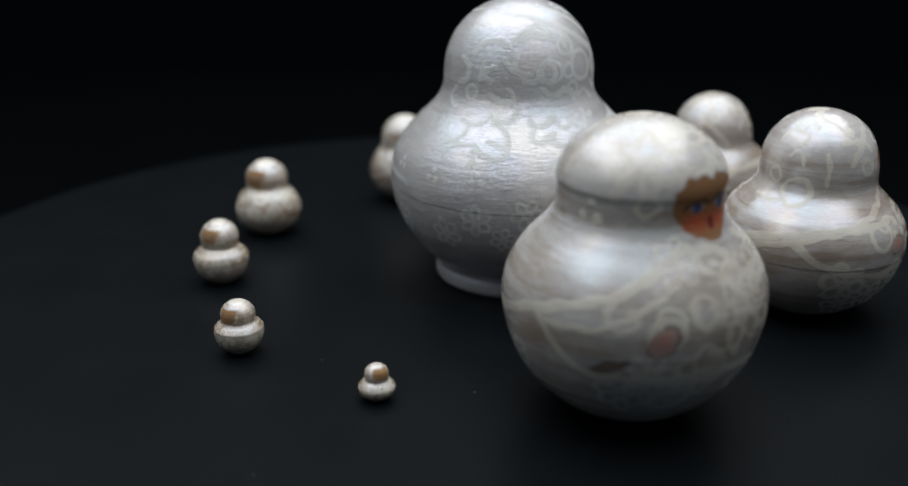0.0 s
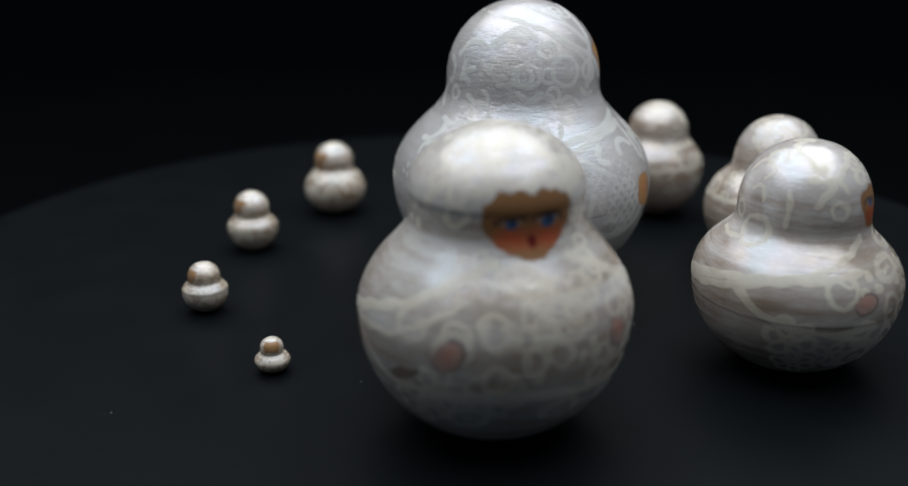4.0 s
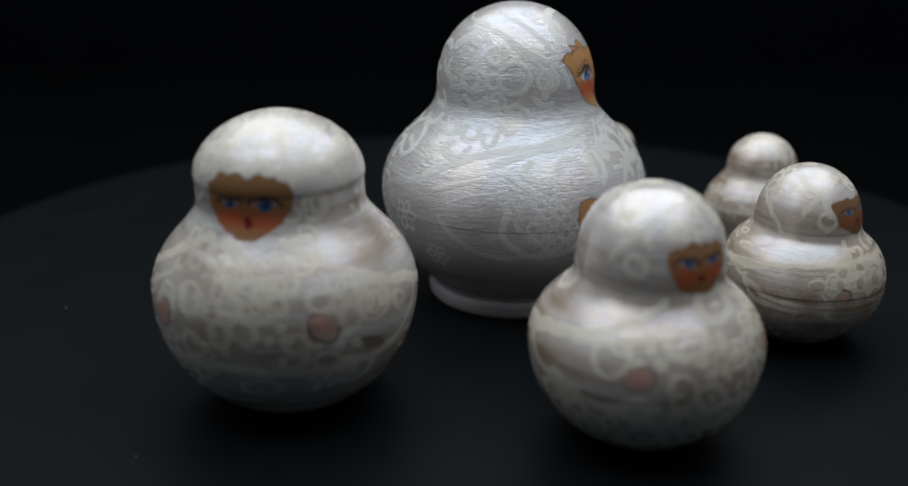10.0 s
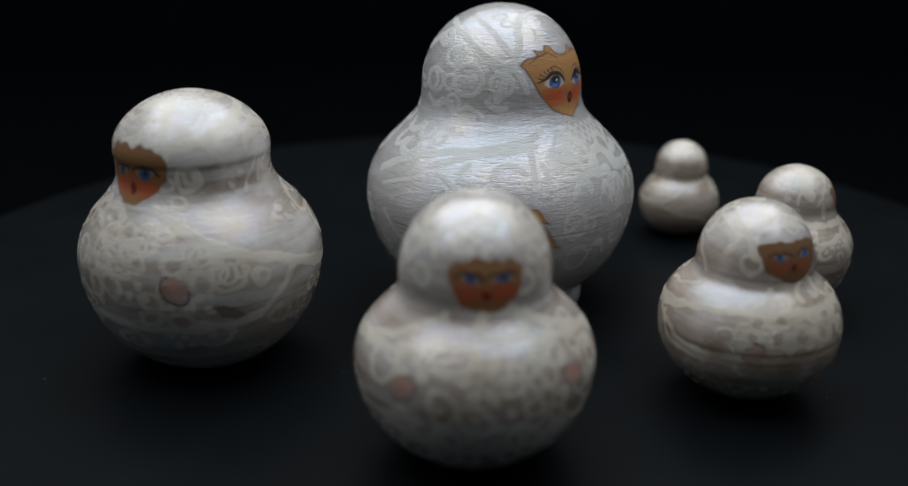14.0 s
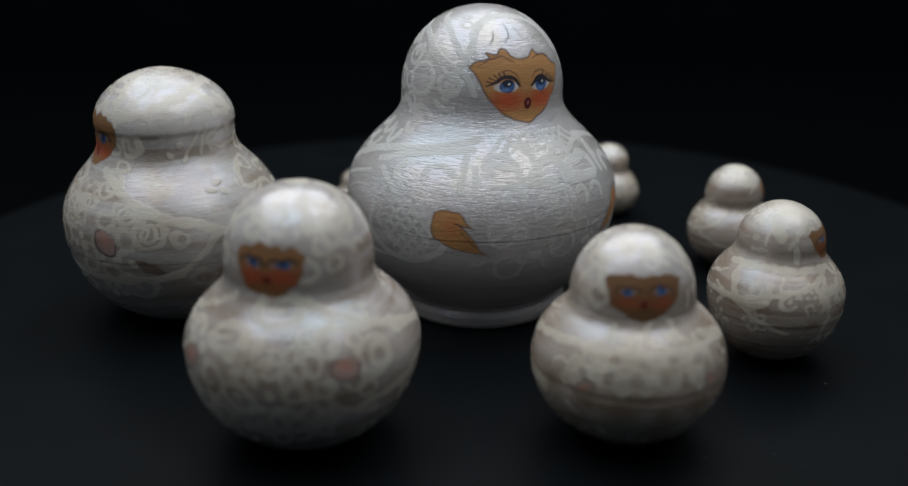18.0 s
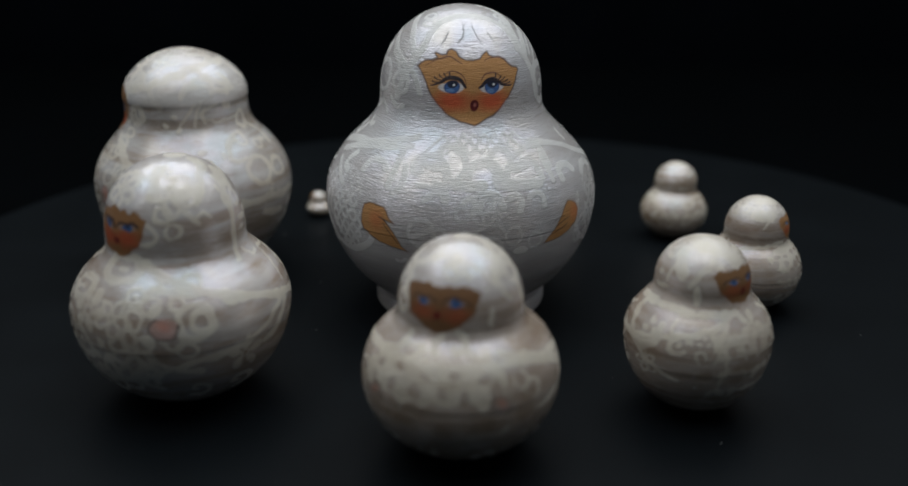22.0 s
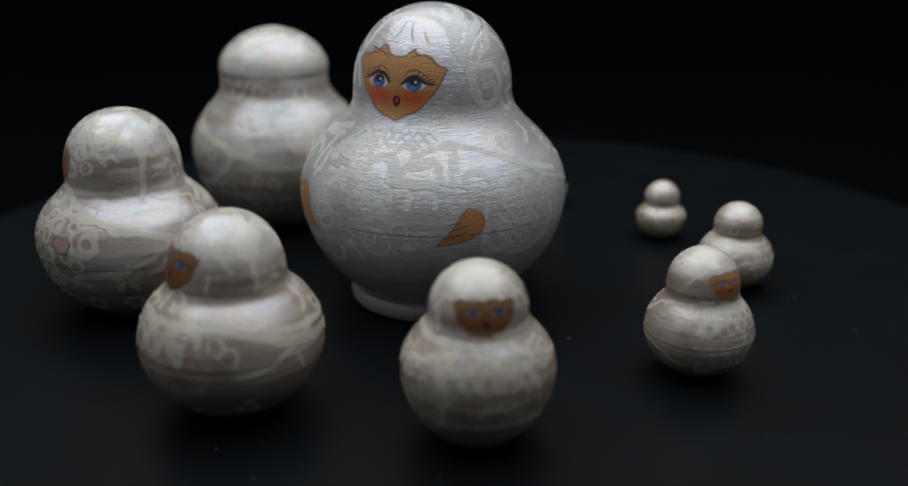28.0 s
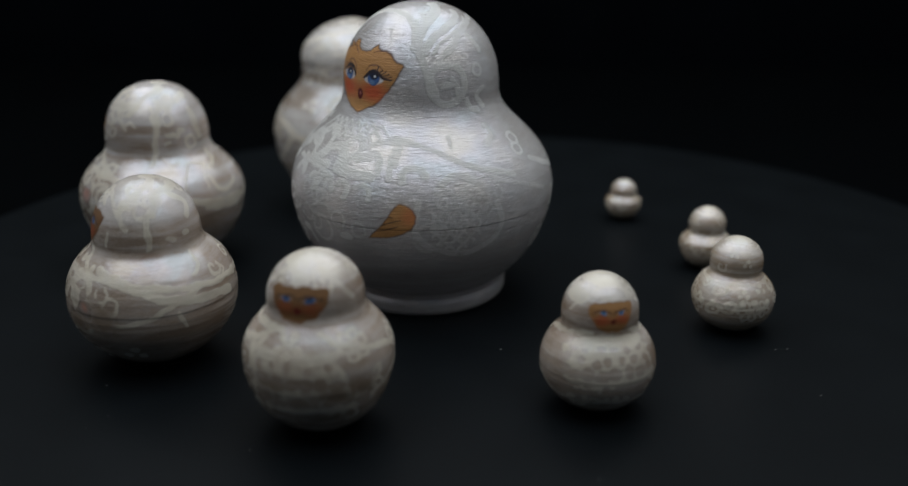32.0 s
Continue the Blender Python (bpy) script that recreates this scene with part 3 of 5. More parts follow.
    k.line([(-119.3, 0.507), (-104.8, 0.554), (-91.2, 0.582), (-75.6, 0.597), (-61.1, 0.602), (-47.4, 0.611)], 0.0274)
    k.line([(-130.5, 0.955), (-102.1, 0.933), (-80.6, 0.902), (-60.2, 0.853), (-44.4, 0.821), (-37.0, 0.762)], 0.0203)
    k.line([(-97.6, 0.976), (-70.1, 0.945), (-56.4, 0.91), (-47.4, 0.874)], 0.0203)
    k.line([(-121.3, 0.918), (-116.1, 0.929), (-106.8, 0.917), (-101.6, 0.895)], 0.0226)
    k.oval(-93.2, 0.875, 0.014, 0.022)
    k.line([(-87.5, 0.843), (-85.5, 0.87), (-88.5, 0.889)], 0.0159)
    k.line([(-134.9, 0.831), (-135.9, 0.8), (-130.6, 0.774), (-124.7, 0.777)], 0.0181)
    k.ring(-107.9, 0.783, 0.036, 0.036, 0.0143)
    k.ring(-79.4, 0.795, 0.047, 0.047, 0.0161)
    k.ring(-55.1, 0.787, 0.034, 0.034, 0.0143)
    k.ring(-89.8, 0.724, 0.022, 0.022, 0.0125)
    k.line([(-140.1, 0.728), (-136.2, 0.708), (-137.0, 0.682)], 0.0159)
    k.line([(-159.5, 0.807), (-160.7, 0.772), (-153.6, 0.751)], 0.0181)
    k.line([(-115.1, 0.732), (-109.8, 0.71), (-102.5, 0.709), (-98.6, 0.727)], 0.0181)
    k.line([(-84.6, 0.7), (-78.4, 0.712), (-72.1, 0.703), (-68.1, 0.684)], 0.0159)
    k.line([(-64.4, 0.731), (-58.5, 0.71), (-51.9, 0.716)], 0.0159)
    k.line([(-129.2, 0.753), (-121.5, 0.753), (-117.2, 0.773)], 0.0181)
    k.line([(-109.3, 0.389), (-102.0, 0.333), (-93.7, 0.29), (-82.0, 0.275), (-71.3, 0.28), (-65.2, 0.296)], 0.0185, 0.55)
    k.line([(-75.1, 0.422), (-77.0, 0.401), (-74.9, 0.37), (-69.4, 0.337), (-63.1, 0.302), (-58.8, 0.31), (-53.1, 0.334)], 0.0169, 0.55)
    k.line([(-69.8, 0.564), (-72.5, 0.543), (-71.9, 0.526), (-68.0, 0.518)], 0.0226)
    k.line([(-34.7, 0.565), (-33.7, 0.529), (-37.1, 0.49)], 0.0203)
    k.line([(-112.9, 0.469), (-101.1, 0.496), (-90.2, 0.518)], 0.0137)
    k.line([(-105.2, 0.437), (-93.8, 0.47), (-84.4, 0.477)], 0.0077, 0.55)
    k.line([(-146.4, 0.625), (-141.5, 0.615), (-137.6, 0.589), (-137.4, 0.558), (-141.6, 0.534), (-147.1, 0.537), (-151.7, 0.55), (-155.2, 0.567)], 0.0228)
    k.line([(-148.0, 0.578), (-144.1, 0.573), (-140.0, 0.564)], 0.0212)
    k.line([(-167.6, 0.524), (-167.6, 0.548), (-164.0, 0.561), (-156.0, 0.565)], 0.0165)
    k.line([(-154.9, 0.548), (-152.1, 0.513)], 0.0189)
    k.line([(-172.3, 0.568), (-166.7, 0.57), (-164.0, 0.582), (-162.3, 0.6), (-164.1, 0.621), (-168.7, 0.63)], 0.0212)
    k.line([(-163.3, 0.622), (-157.2, 0.621), (-151.9, 0.631), (-149.9, 0.648)], 0.0190)
    k.line([(-146.6, 0.636), (-139.6, 0.633), (-135.1, 0.645), (-134.1, 0.659)], 0.0212)
    k.line([(-125.5, 0.629), (-120.4, 0.622), (-114.6, 0.63), (-111.2, 0.647)], 0.0190)
    k.line([(-123.5, 0.61), (-124.7, 0.588), (-120.5, 0.577), (-115.7, 0.588)], 0.0212)
    k.line([(-112.8, 0.602), (-113.2, 0.579), (-108.2, 0.568)], 0.0189)
    k.line([(-169.4, 0.836), (-162.1, 0.871), (-151.1, 0.881), (-141.6, 0.865)], 0.0228)
    k.line([(-135.2, 0.879), (-123.4, 0.906), (-110.5, 0.895)], 0.0341)
    k.ring(-93.3, 0.859, 0.028, 0.028, 0.013)
    k.ring(-112.2, 0.783, 0.030, 0.030, 0.0149)
    k.ring(-93.3, 0.783, 0.022, 0.022, 0.013)
    k.line([(-102.3, 0.716), (-91.7, 0.718), (-89.4, 0.691)], 0.0189)
    k.line([(179.4, 0.82), (187.3, 0.793), (186.1, 0.749), (179.3, 0.737)], 0.0189)
    k.ring(-168.5, 0.71, 0.020, 0.020, 0.013)
    k.line([(-162.4, 0.76), (-156.1, 0.787), (-150.0, 0.796)], 0.0189)
    k.line([(176.1, 0.719), (170.4, 0.686), (178.2, 0.66)], 0.0165)
    k.line([(-143.4, 0.823), (-137.8, 0.792), (-130.2, 0.777)], 0.0165)
    k.line([(-153.5, 0.708), (-147.1, 0.69), (-138.8, 0.688)], 0.0189)
    k.line([(85.9, 0.993), (52.3, 0.942), (45.1, 0.885)], 0.0361)
    k.line([(109.9, 0.972), (63.3, 0.915), (49.2, 0.855)], 0.0253)
    k.line([(112.4, 0.954), (69.6, 0.901), (57.9, 0.861)], 0.0112)
    k.ring(67.2, 0.769, 0.060, 0.060, 0.0212)
    k.oval(66.2, 0.766, 0.025, 0.012)
    k.line([(70.1, 0.786), (74.5, 0.762), (75.3, 0.74)], 0.0179)
    k.ring(92.8, 0.806, 0.018, 0.018, 0.0088)
    k.line([(97.1, 0.748), (90.7, 0.725), (96.1, 0.69)], 0.0179)
    k.line([(81.3, 0.719), (84.8, 0.691), (90.9, 0.68)], 0.0179)
    k.line([(93.9, 0.909), (98.8, 0.887), (102.1, 0.862)], 0.0179)
    k.line([(32.6, 0.617), (45.3, 0.603), (56.7, 0.582), (67.0, 0.553), (77.5, 0.527), (91.5, 0.5)], 0.0216)
    k.line([(36.8, 0.597), (36.0, 0.548)], 0.0224)
    k.line([(63.8, 0.619), (64.4, 0.592)], 0.0134)
    k.ring(104.7, 0.588, 0.021, 0.021, 0.0106)
    k.ring(102.5, 0.56, 0.021, 0.021, 0.0106)
    k.line([(89.9, 0.638), (90.8, 0.613), (84.3, 0.59)], 0.0179)
    k.line([(40.3, 0.507), (40.2, 0.531), (43.5, 0.543), (47.9, 0.539), (50.2, 0.524)], 0.0253)
    k.line([(56.8, 0.502), (61.1, 0.519), (66.5, 0.518), (70.5, 0.502)], 0.0253)
    k.ring(70.4, 0.447, 0.046, 0.046, 0.0159, 0, 0.5)
    k.ring(58.3, 0.449, 0.028, 0.028, 0.0124, 0, 0.5)
    k.ring(55.7, 0.375, 0.032, 0.032, 0.0124, 0, 0.5)
    k.ring(51.2, 0.333, 0.046, 0.046, 0.0142, 0, 0.5)
    k.ring(65.6, 0.35, 0.028, 0.028, 0.0124, 0, 0.5)
    k.ring(3.1, 0.436, 0.025, 0.025, 0.0106, 0, 0.5)
    k.ring(-8.2, 0.445, 0.021, 0.021, 0.0106, 0, 0.5)
    k.ring(-1.0, 0.343, 0.025, 0.025, 0.0106, 0, 0.5)
    k.line([(-27.1, 0.521), (-15.8, 0.512), (-13.7, 0.489)], 0.0157)
    k.line([(79.1, 0.505), (89.7, 0.478), (111.4, 0.426)], 0.0152, 0.55)
    for p, q in ((-172, 0.461), (165, 0.47), (-150, 0.47), (140, 0.47)):
        k.dots(p, q, 0.016)
    # tan shield under a scalloped fringe, with plain spots and strokes of colour; a tan leaf on each sleeve
    k.patch([(-40.2, 0.842), (-37.1, 0.851), (-34.1, 0.857), (-28.5, 0.861), (-24.9, 0.869), (-26.6, 0.88), (-25.3, 0.883), (-21.1, 0.875), (-18.1, 0.876), (-16.8, 0.886), (-14.2, 0.891), (-10.8, 0.887),
             (-9.1, 0.873), (-5.1, 0.866), (0.3, 0.862), (4.6, 0.865), (7.2, 0.878), (9.9, 0.886), (11.6, 0.874), (14.2, 0.87), (19.1, 0.869), (23.3, 0.861), (27.3, 0.845), (30.1, 0.836), (34.5, 0.833),
             (36.1, 0.826), (33.4, 0.8), (30.4, 0.772), (26.5, 0.747), (20.5, 0.722), (14.5, 0.697), (6.9, 0.683), (0.6, 0.672), (-4.4, 0.678), (-10.5, 0.685), (-17.1, 0.699), (-23.2, 0.724), (-29.2, 0.757),
             (-33.0, 0.79), (-36.7, 0.819)], TAN, 0.006)
    k.line([(-35.1, 0.843), (-28.4, 0.86), (-23.6, 0.866), (-16.3, 0.871), (-10.8, 0.86), (-7.5, 0.854)], 0.0032, rgb=BROWN, taper=True)
    k.line([(8.9, 0.857), (13.3, 0.865), (19.9, 0.867), (25.4, 0.857), (29.4, 0.843), (33.6, 0.834)], 0.0032, rgb=BROWN, taper=True)
    lids = {-1: [(-27.2, 0.791), (-22.9, 0.798), (-18.6, 0.812), (-14.2, 0.815), (-9.7, 0.806), (-6.6, 0.79), (-5.4, 0.783)], 1: [(3.8, 0.783), (6.1, 0.791), (9.6, 0.803), (14.0, 0.806), (18.3, 0.797), (21.5, 0.787), (27.2, 0.783)]}
    folds = {-1: [(-20.4, 0.823), (-16.1, 0.832), (-11.1, 0.829), (-6.9, 0.813), (-5.0, 0.792)], 1: [(5.7, 0.805), (8.9, 0.82), (12.9, 0.824), (17.0, 0.822), (20.1, 0.812)]}
    lashes = {-1: [(-25.7, 0.792, -30, 0.79), (-22.9, 0.798, -29.7, 0.803), (-21.7, 0.804, -28.6, 0.816), (-20.0, 0.809, -25.0, 0.826), (-17.8, 0.814, -21.2, 0.831), (-15, 0.815, -17, 0.832)],
              1: [(14.5, 0.806, 16.5, 0.824), (16.8, 0.802, 21.0, 0.819), (18.4, 0.799, 24.3, 0.813), (19.9, 0.794, 27.0, 0.804), (21.5, 0.79, 29.0, 0.795), (23.1, 0.786, 29.7, 0.786)]}
    for p, q, e in ((-15.0, 0.787, -1), (12.9, 0.785, 1)):
        k.oval(p - 0.4 * e, q - 0.043, 0.062, 0.034, 0, 1.0, rgb=BLUSH, soft=0.9)
        k.oval(p + 0.2 * e, q - 0.003, 0.038, 0.016, 0, 0.9, rgb=(0.55, 0.55, 0.57))
        k.oval(p, q - 0.001, 0.0245, 0.02, 0, 1.0, rgb=(0.03, 0.06, 0.17))
        k.oval(p, q - 0.003, 0.0215, 0.0165, 0, 1.0, rgb=(0.055, 0.12, 0.29))
        k.oval(p - 1.2, q - 0.011, 0.012, 0.006, 0, 0.7, rgb=(0.16, 0.28, 0.5))
        k.oval(p + 0.3, q + 0.009, 0.0165, 0.0125, 0, 1.0, rgb=(0.015, 0.02, 0.04))
        k.line(lids[e], 0.0105, rgb=(0.025, 0.02, 0.025), taper=True)
        k.line(folds[e], 0.003, rgb=BROWN, taper=True)
        for x0, y0, x1, y1 in lashes[e]:
            k.line([(x0, y0), ((x0 + x1) / 2 + 0.4 * e, (y0 + y1) / 2 - 0.001), (0.2 * x0 + 0.8 * x1, 0.2 * y0 + 0.8 * y1)], 0.0026, rgb=(0.07, 0.045, 0.04))
        k.oval(p + 1.3, q + 0.006, 0.0034, 0.003, 0, 1.0, rgb=(0.85, 0.85, 0.88))
    k.oval(0, 0.731, 0.0125, 0.0175, 0, 1.0, rgb=(0.1, 0.012, 0.014))
    k.oval(0.2, 0.733, 0.004, 0.006, 0, 0.9, rgb=(0.4, 0.15, 0.13))
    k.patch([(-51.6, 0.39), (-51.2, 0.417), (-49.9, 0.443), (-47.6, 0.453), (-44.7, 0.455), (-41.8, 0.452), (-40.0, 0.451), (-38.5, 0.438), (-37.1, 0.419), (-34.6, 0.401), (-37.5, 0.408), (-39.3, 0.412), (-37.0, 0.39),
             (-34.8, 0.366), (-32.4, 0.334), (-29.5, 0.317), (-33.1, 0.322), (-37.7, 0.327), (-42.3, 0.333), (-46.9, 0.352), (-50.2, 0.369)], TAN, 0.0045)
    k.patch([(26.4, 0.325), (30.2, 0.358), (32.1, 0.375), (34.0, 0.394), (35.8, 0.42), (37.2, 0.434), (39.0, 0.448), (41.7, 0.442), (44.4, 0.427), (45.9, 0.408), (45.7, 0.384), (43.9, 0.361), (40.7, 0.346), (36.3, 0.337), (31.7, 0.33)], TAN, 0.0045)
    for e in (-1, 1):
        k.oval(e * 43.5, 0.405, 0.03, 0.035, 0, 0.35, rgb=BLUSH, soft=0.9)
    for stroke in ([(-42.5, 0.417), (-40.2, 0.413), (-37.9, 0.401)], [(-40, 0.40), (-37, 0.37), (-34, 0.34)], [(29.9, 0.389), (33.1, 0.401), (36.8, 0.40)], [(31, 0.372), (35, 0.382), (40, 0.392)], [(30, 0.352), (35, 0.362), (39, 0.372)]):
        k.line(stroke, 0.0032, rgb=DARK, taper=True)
    return k.done(0.95)


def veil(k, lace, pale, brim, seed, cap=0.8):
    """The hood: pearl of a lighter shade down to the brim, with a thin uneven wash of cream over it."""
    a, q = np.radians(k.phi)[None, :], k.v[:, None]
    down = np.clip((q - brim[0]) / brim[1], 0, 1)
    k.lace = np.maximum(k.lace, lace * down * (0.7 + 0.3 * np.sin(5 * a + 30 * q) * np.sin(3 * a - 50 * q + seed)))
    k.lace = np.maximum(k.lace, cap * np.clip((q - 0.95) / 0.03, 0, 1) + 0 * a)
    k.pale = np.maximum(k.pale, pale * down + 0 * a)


def sleeves(k, places, rgb):
    """Rose-coloured spots with a dark line round them."""
    for p, q, rx, ry, turn in places:
        k.oval(p, q, rx, ry, turn, 0.65, rgb=rgb)
        k.oval(p, q + 0.25 * ry, rx * 0.6, ry * 0.5, turn, 0.7, rgb=BLUSH, soft=0.9)
        k.ring(p, q, rx, ry, 0.008, turn, 1.0, (150, 420), rgb=(0.06, 0.045, 0.04))


def apron(k, count, half, low, high, sizes, gap, strength=1.0):
    inside = lambda p, q: abs(p) < half * (1.0 - 0.35 * max(0, (q - 0.5) / 0.15))
    k.scatter(count, (-half, half), (low, high), sizes, gap, strength, inside)


def bib(k, half, low, high, strength, seed):
    """A cream bib in front with ragged sides."""
    a, q = np.abs(k.phi)[None, :], k.v[:, None]
    ragged = 3 * np.sin(40 * q + seed) + 2 * np.sin(90 * q)
    fill = np.clip((half + ragged - a) / 6, 0, 1) * np.clip((q - low) / 0.02, 0, 1) * np.clip((high - q) / 0.02, 0, 1)
    k.lace = np.maximum(k.lace, strength * fill)


def cells(k, half, rows):
    """Rows of cells left bare in the lace."""
    for v, count, rx, ry in rows:
        for i in range(count):
            p = half * (2 * (i + 0.5) / count - 1)
            k.gap(p + k.rng.uniform(-2, 2), v + k.rng.uniform(-0.012, 0.012), rx * k.rng.uniform(0.75, 1.15), ry * k.rng.uniform(0.75, 1.15), k.rng.uniform(-25, 25))


def blots(k, places):
    """Brown ground showing through, worn soft at the edges, and underside shade painted low."""
    for p, q, rx, ry in places:
        ix, dx, dy = k.window(p, q, 1.6 * max(rx, ry))
        k.colour(ix, 0.68 * np.clip((1.25 - np.hypot(dx / rx, dy / ry)) / 0.75, 0, 1), (0.19, 0.135, 0.09))


def shawl(k, band, hem, wide=0.034):
    def side_of(e):
        k.line(mirror(band, e), wide)
        k.line(mirror(hem, e), 0.026)
    both(side_of)


def crown(k):
    k.line([(-70, 0.80), (-50, 0.90), (-20, 0.955), (20, 0.955), (50, 0.90), (70, 0.80)], 0.03, 0.8)
    k.oval(180, 0.999, 0.05, 0.05)
    k.scatter(5, (-180, 180), (0.9, 0.965), (0.07, 0.1), 0.16, 0.9)


def paint_second(d, z, r, phi):
    k = Skin(d, z, r, phi, 11)
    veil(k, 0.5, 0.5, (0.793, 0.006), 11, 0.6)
    shawl(k, [(22, 0.66), (35, 0.629), (61, 0.54), (96, 0.466), (117, 0.41), (147, 0.392), (185, 0.39)], [(96, 0.46), (90, 0.42), (74, 0.315), (50, 0.29), (28, 0.277), (0, 0.29)])
    apron(k, 30, 56, 0.2, 0.66, (0.075, 0.11), 0.11, 0.7)
    for p, q, size in ((-38, 0.9, 0.06), (-8, 0.915, 0.075), (26, 0.9, 0.06), (4, 0.96, 0.06)):
        k.ring(p, q, size, 0.8 * size, 0.03, p, 0.85)
    k.scatter(10, (70, 290), (0.12, 0.30), (0.05, 0.075), 0.12, 0.5)
    crown(k)
    k.line([(36.1, 0.863), (56.3, 0.876), (80.8, 0.909), (112.3, 0.943), (162.2, 0.952)], 0.0432)
    k.line([(25.2, 0.783), (30.9, 0.846), (28.5, 0.914), (22.9, 0.95)], 0.0302)
    k.ring(48.9, 0.946, 0.032, 0.032, 0.013)
    k.ring(65.0, 0.97, 0.024, 0.024, 0.013)
    k.line([(114.9, 0.927), (121.4, 0.891), (118.7, 0.846)], 0.0281)
    k.line([(130.9, 0.928), (139.7, 0.89), (137.8, 0.847)], 0.0281)
    k.line([(92.5, 0.859), (105.4, 0.872), (115.2, 0.87)], 0.0216)
    k.line([(110.0, 0.983), (147.7, 0.977), (142.6, 0.954)], 0.0346)
    k.ring(47.3, 0.761, 0.030, 0.030, 0.0216)
    k.oval(76.0, 0.718, 0.013, 0.013, 0, 1.0, 0.0015)
    k.oval(82.9, 0.749, 0.013, 0.013, 0, 1.0, 0.0015)
    k.oval(86.9, 0.704, 0.013, 0.013, 0, 1.0, 0.0015)
    k.line([(107.0, 0.816), (104.0, 0.764), (101.2, 0.716)], 0.0173)
    k.line([(111.4, 0.792), (111.4, 0.735), (129.5, 0.726), (147.5, 0.739)], 0.013)
    k.oval(129.8, 0.793, 0.019, 0.013)
    k.oval(103.5, 0.619, 0.0151, 0.0151, 0, 1.0, 0.0015)
    k.oval(97.0, 0.6, 0.0151, 0.0151, 0, 1.0, 0.0015)
    k.oval(104.5, 0.587, 0.0151, 0.0151, 0, 1.0, 0.0015)
    k.ring(136.5, 0.646, 0.028, 0.028, 0.0108)
    k.ring(150.7, 0.609, 0.026, 0.026, 0.0108)
    k.line([(132.1, 0.665), (120.9, 0.63), (120.7, 0.599)], 0.0151)
    k.ring(59.8, 0.473, 0.058, 0.058, 0.0194)
    k.ring(59.8, 0.473, 0.030, 0.030, 0.0151)
    k.ring(47.8, 0.533, 0.035, 0.035, 0.0151)
    k.line([(27.2, 0.656), (36.3, 0.619), (47.5, 0.583), (61.1, 0.55), (72.2, 0.522), (81.0, 0.502)], 0.0302)
    k.ring(12.6, 0.535, 0.032, 0.032, 0.0151)
    k.line([(44.6, 0.303), (59.4, 0.286), (75.2, 0.297)], 0.0194)
    k.ring(74.3, 0.443, 0.030, 0.030, 0.0151)
    k.ring(43.2, 0.754, 0.036, 0.036, 0.0181)
    k.ring(27.1, 0.736, 0.025, 0.025, 0.0145)
    k.ring(37.4, 0.681, 0.022, 0.022, 0.0127)
    k.line([(29.5, 0.648), (45.0, 0.598), (57.5, 0.551), (76.7, 0.513), (98.3, 0.465)], 0.0254)
    k.ring(-1.3, 0.577, 0.040, 0.040, 0.0145)
    k.ring(17.0, 0.552, 0.036, 0.036, 0.0145)
    k.ring(-2.1, 0.501, 0.033, 0.033, 0.0145)
    k.ring(30.4, 0.601, 0.036, 0.036, 0.0145)
    k.ring(55.3, 0.476, 0.029, 0.029, 0.0127)
    k.ring(66.1, 0.48, 0.025, 0.025, 0.0127)
    k.ring(75.6, 0.444, 0.025, 0.025, 0.0127)
    k.line([(-8.9, 0.305), (7.8, 0.279), (27.6, 0.273), (45.9, 0.278), (62.0, 0.301)], 0.0217)
    k.oval(104.5, 0.618, 0.0128, 0.0128, 0, 1.0, 0.0015)
    k.oval(98.8, 0.595, 0.0128, 0.0128, 0, 1.0, 0.0015)
    k.oval(106.7, 0.581, 0.0128, 0.0128, 0, 1.0, 0.0015)
    k.line([(132.4, 0.645), (125.2, 0.634), (120.7, 0.601), (123.2, 0.577), (130.6, 0.577)], 0.0205)
    k.oval(116.8, 0.597, 0.010, 0.020)
    k.ring(137.8, 0.52, 0.059, 0.059, 0.0256)
    k.ring(154.9, 0.511, 0.044, 0.044, 0.0179)
    k.oval(144.6, 0.455, 0.0102, 0.0102, 0, 1.0, 0.0015)
    k.oval(143.1, 0.425, 0.0102, 0.0102, 0, 1.0, 0.0015)
    k.oval(148.9, 0.415, 0.0102, 0.0102, 0, 1.0, 0.0015)
    k.line([(101.8, 0.8), (92.1, 0.751), (85.8, 0.707)], 0.0154)
    k.line([(110.5, 0.721), (108.6, 0.762), (115.4, 0.787), (122.0, 0.795)], 0.0154)
    k.oval(132.3, 0.787, 0.026, 0.015)
    k.ring(148.3, 0.713, 0.031, 0.031, 0.0179)
    k.line([(92.5, 0.836), (97.8, 0.885), (116.3, 0.898), (131.7, 0.882), (141.9, 0.848)], 0.0307)
    k.line([(117.8, 0.849), (126.8, 0.858), (134.6, 0.835)], 0.0256)
    k.line([(88.0, 0.475), (103.1, 0.435), (119.2, 0.396), (130.5, 0.394), (142.6, 0.415)], 0.023)
    k.line([(136.7, 0.34), (152.7, 0.311)], 0.0333)
    k.ring(108.7, 0.34, 0.026, 0.026, 0.0128)
    k.ring(118.8, 0.318, 0.026, 0.026, 0.0128)
    k.line([(156.5, 0.683), (166.1, 0.648), (164.9, 0.599)], 0.0179)
    k.oval(158.3, 0.619, 0.023, 0.013)
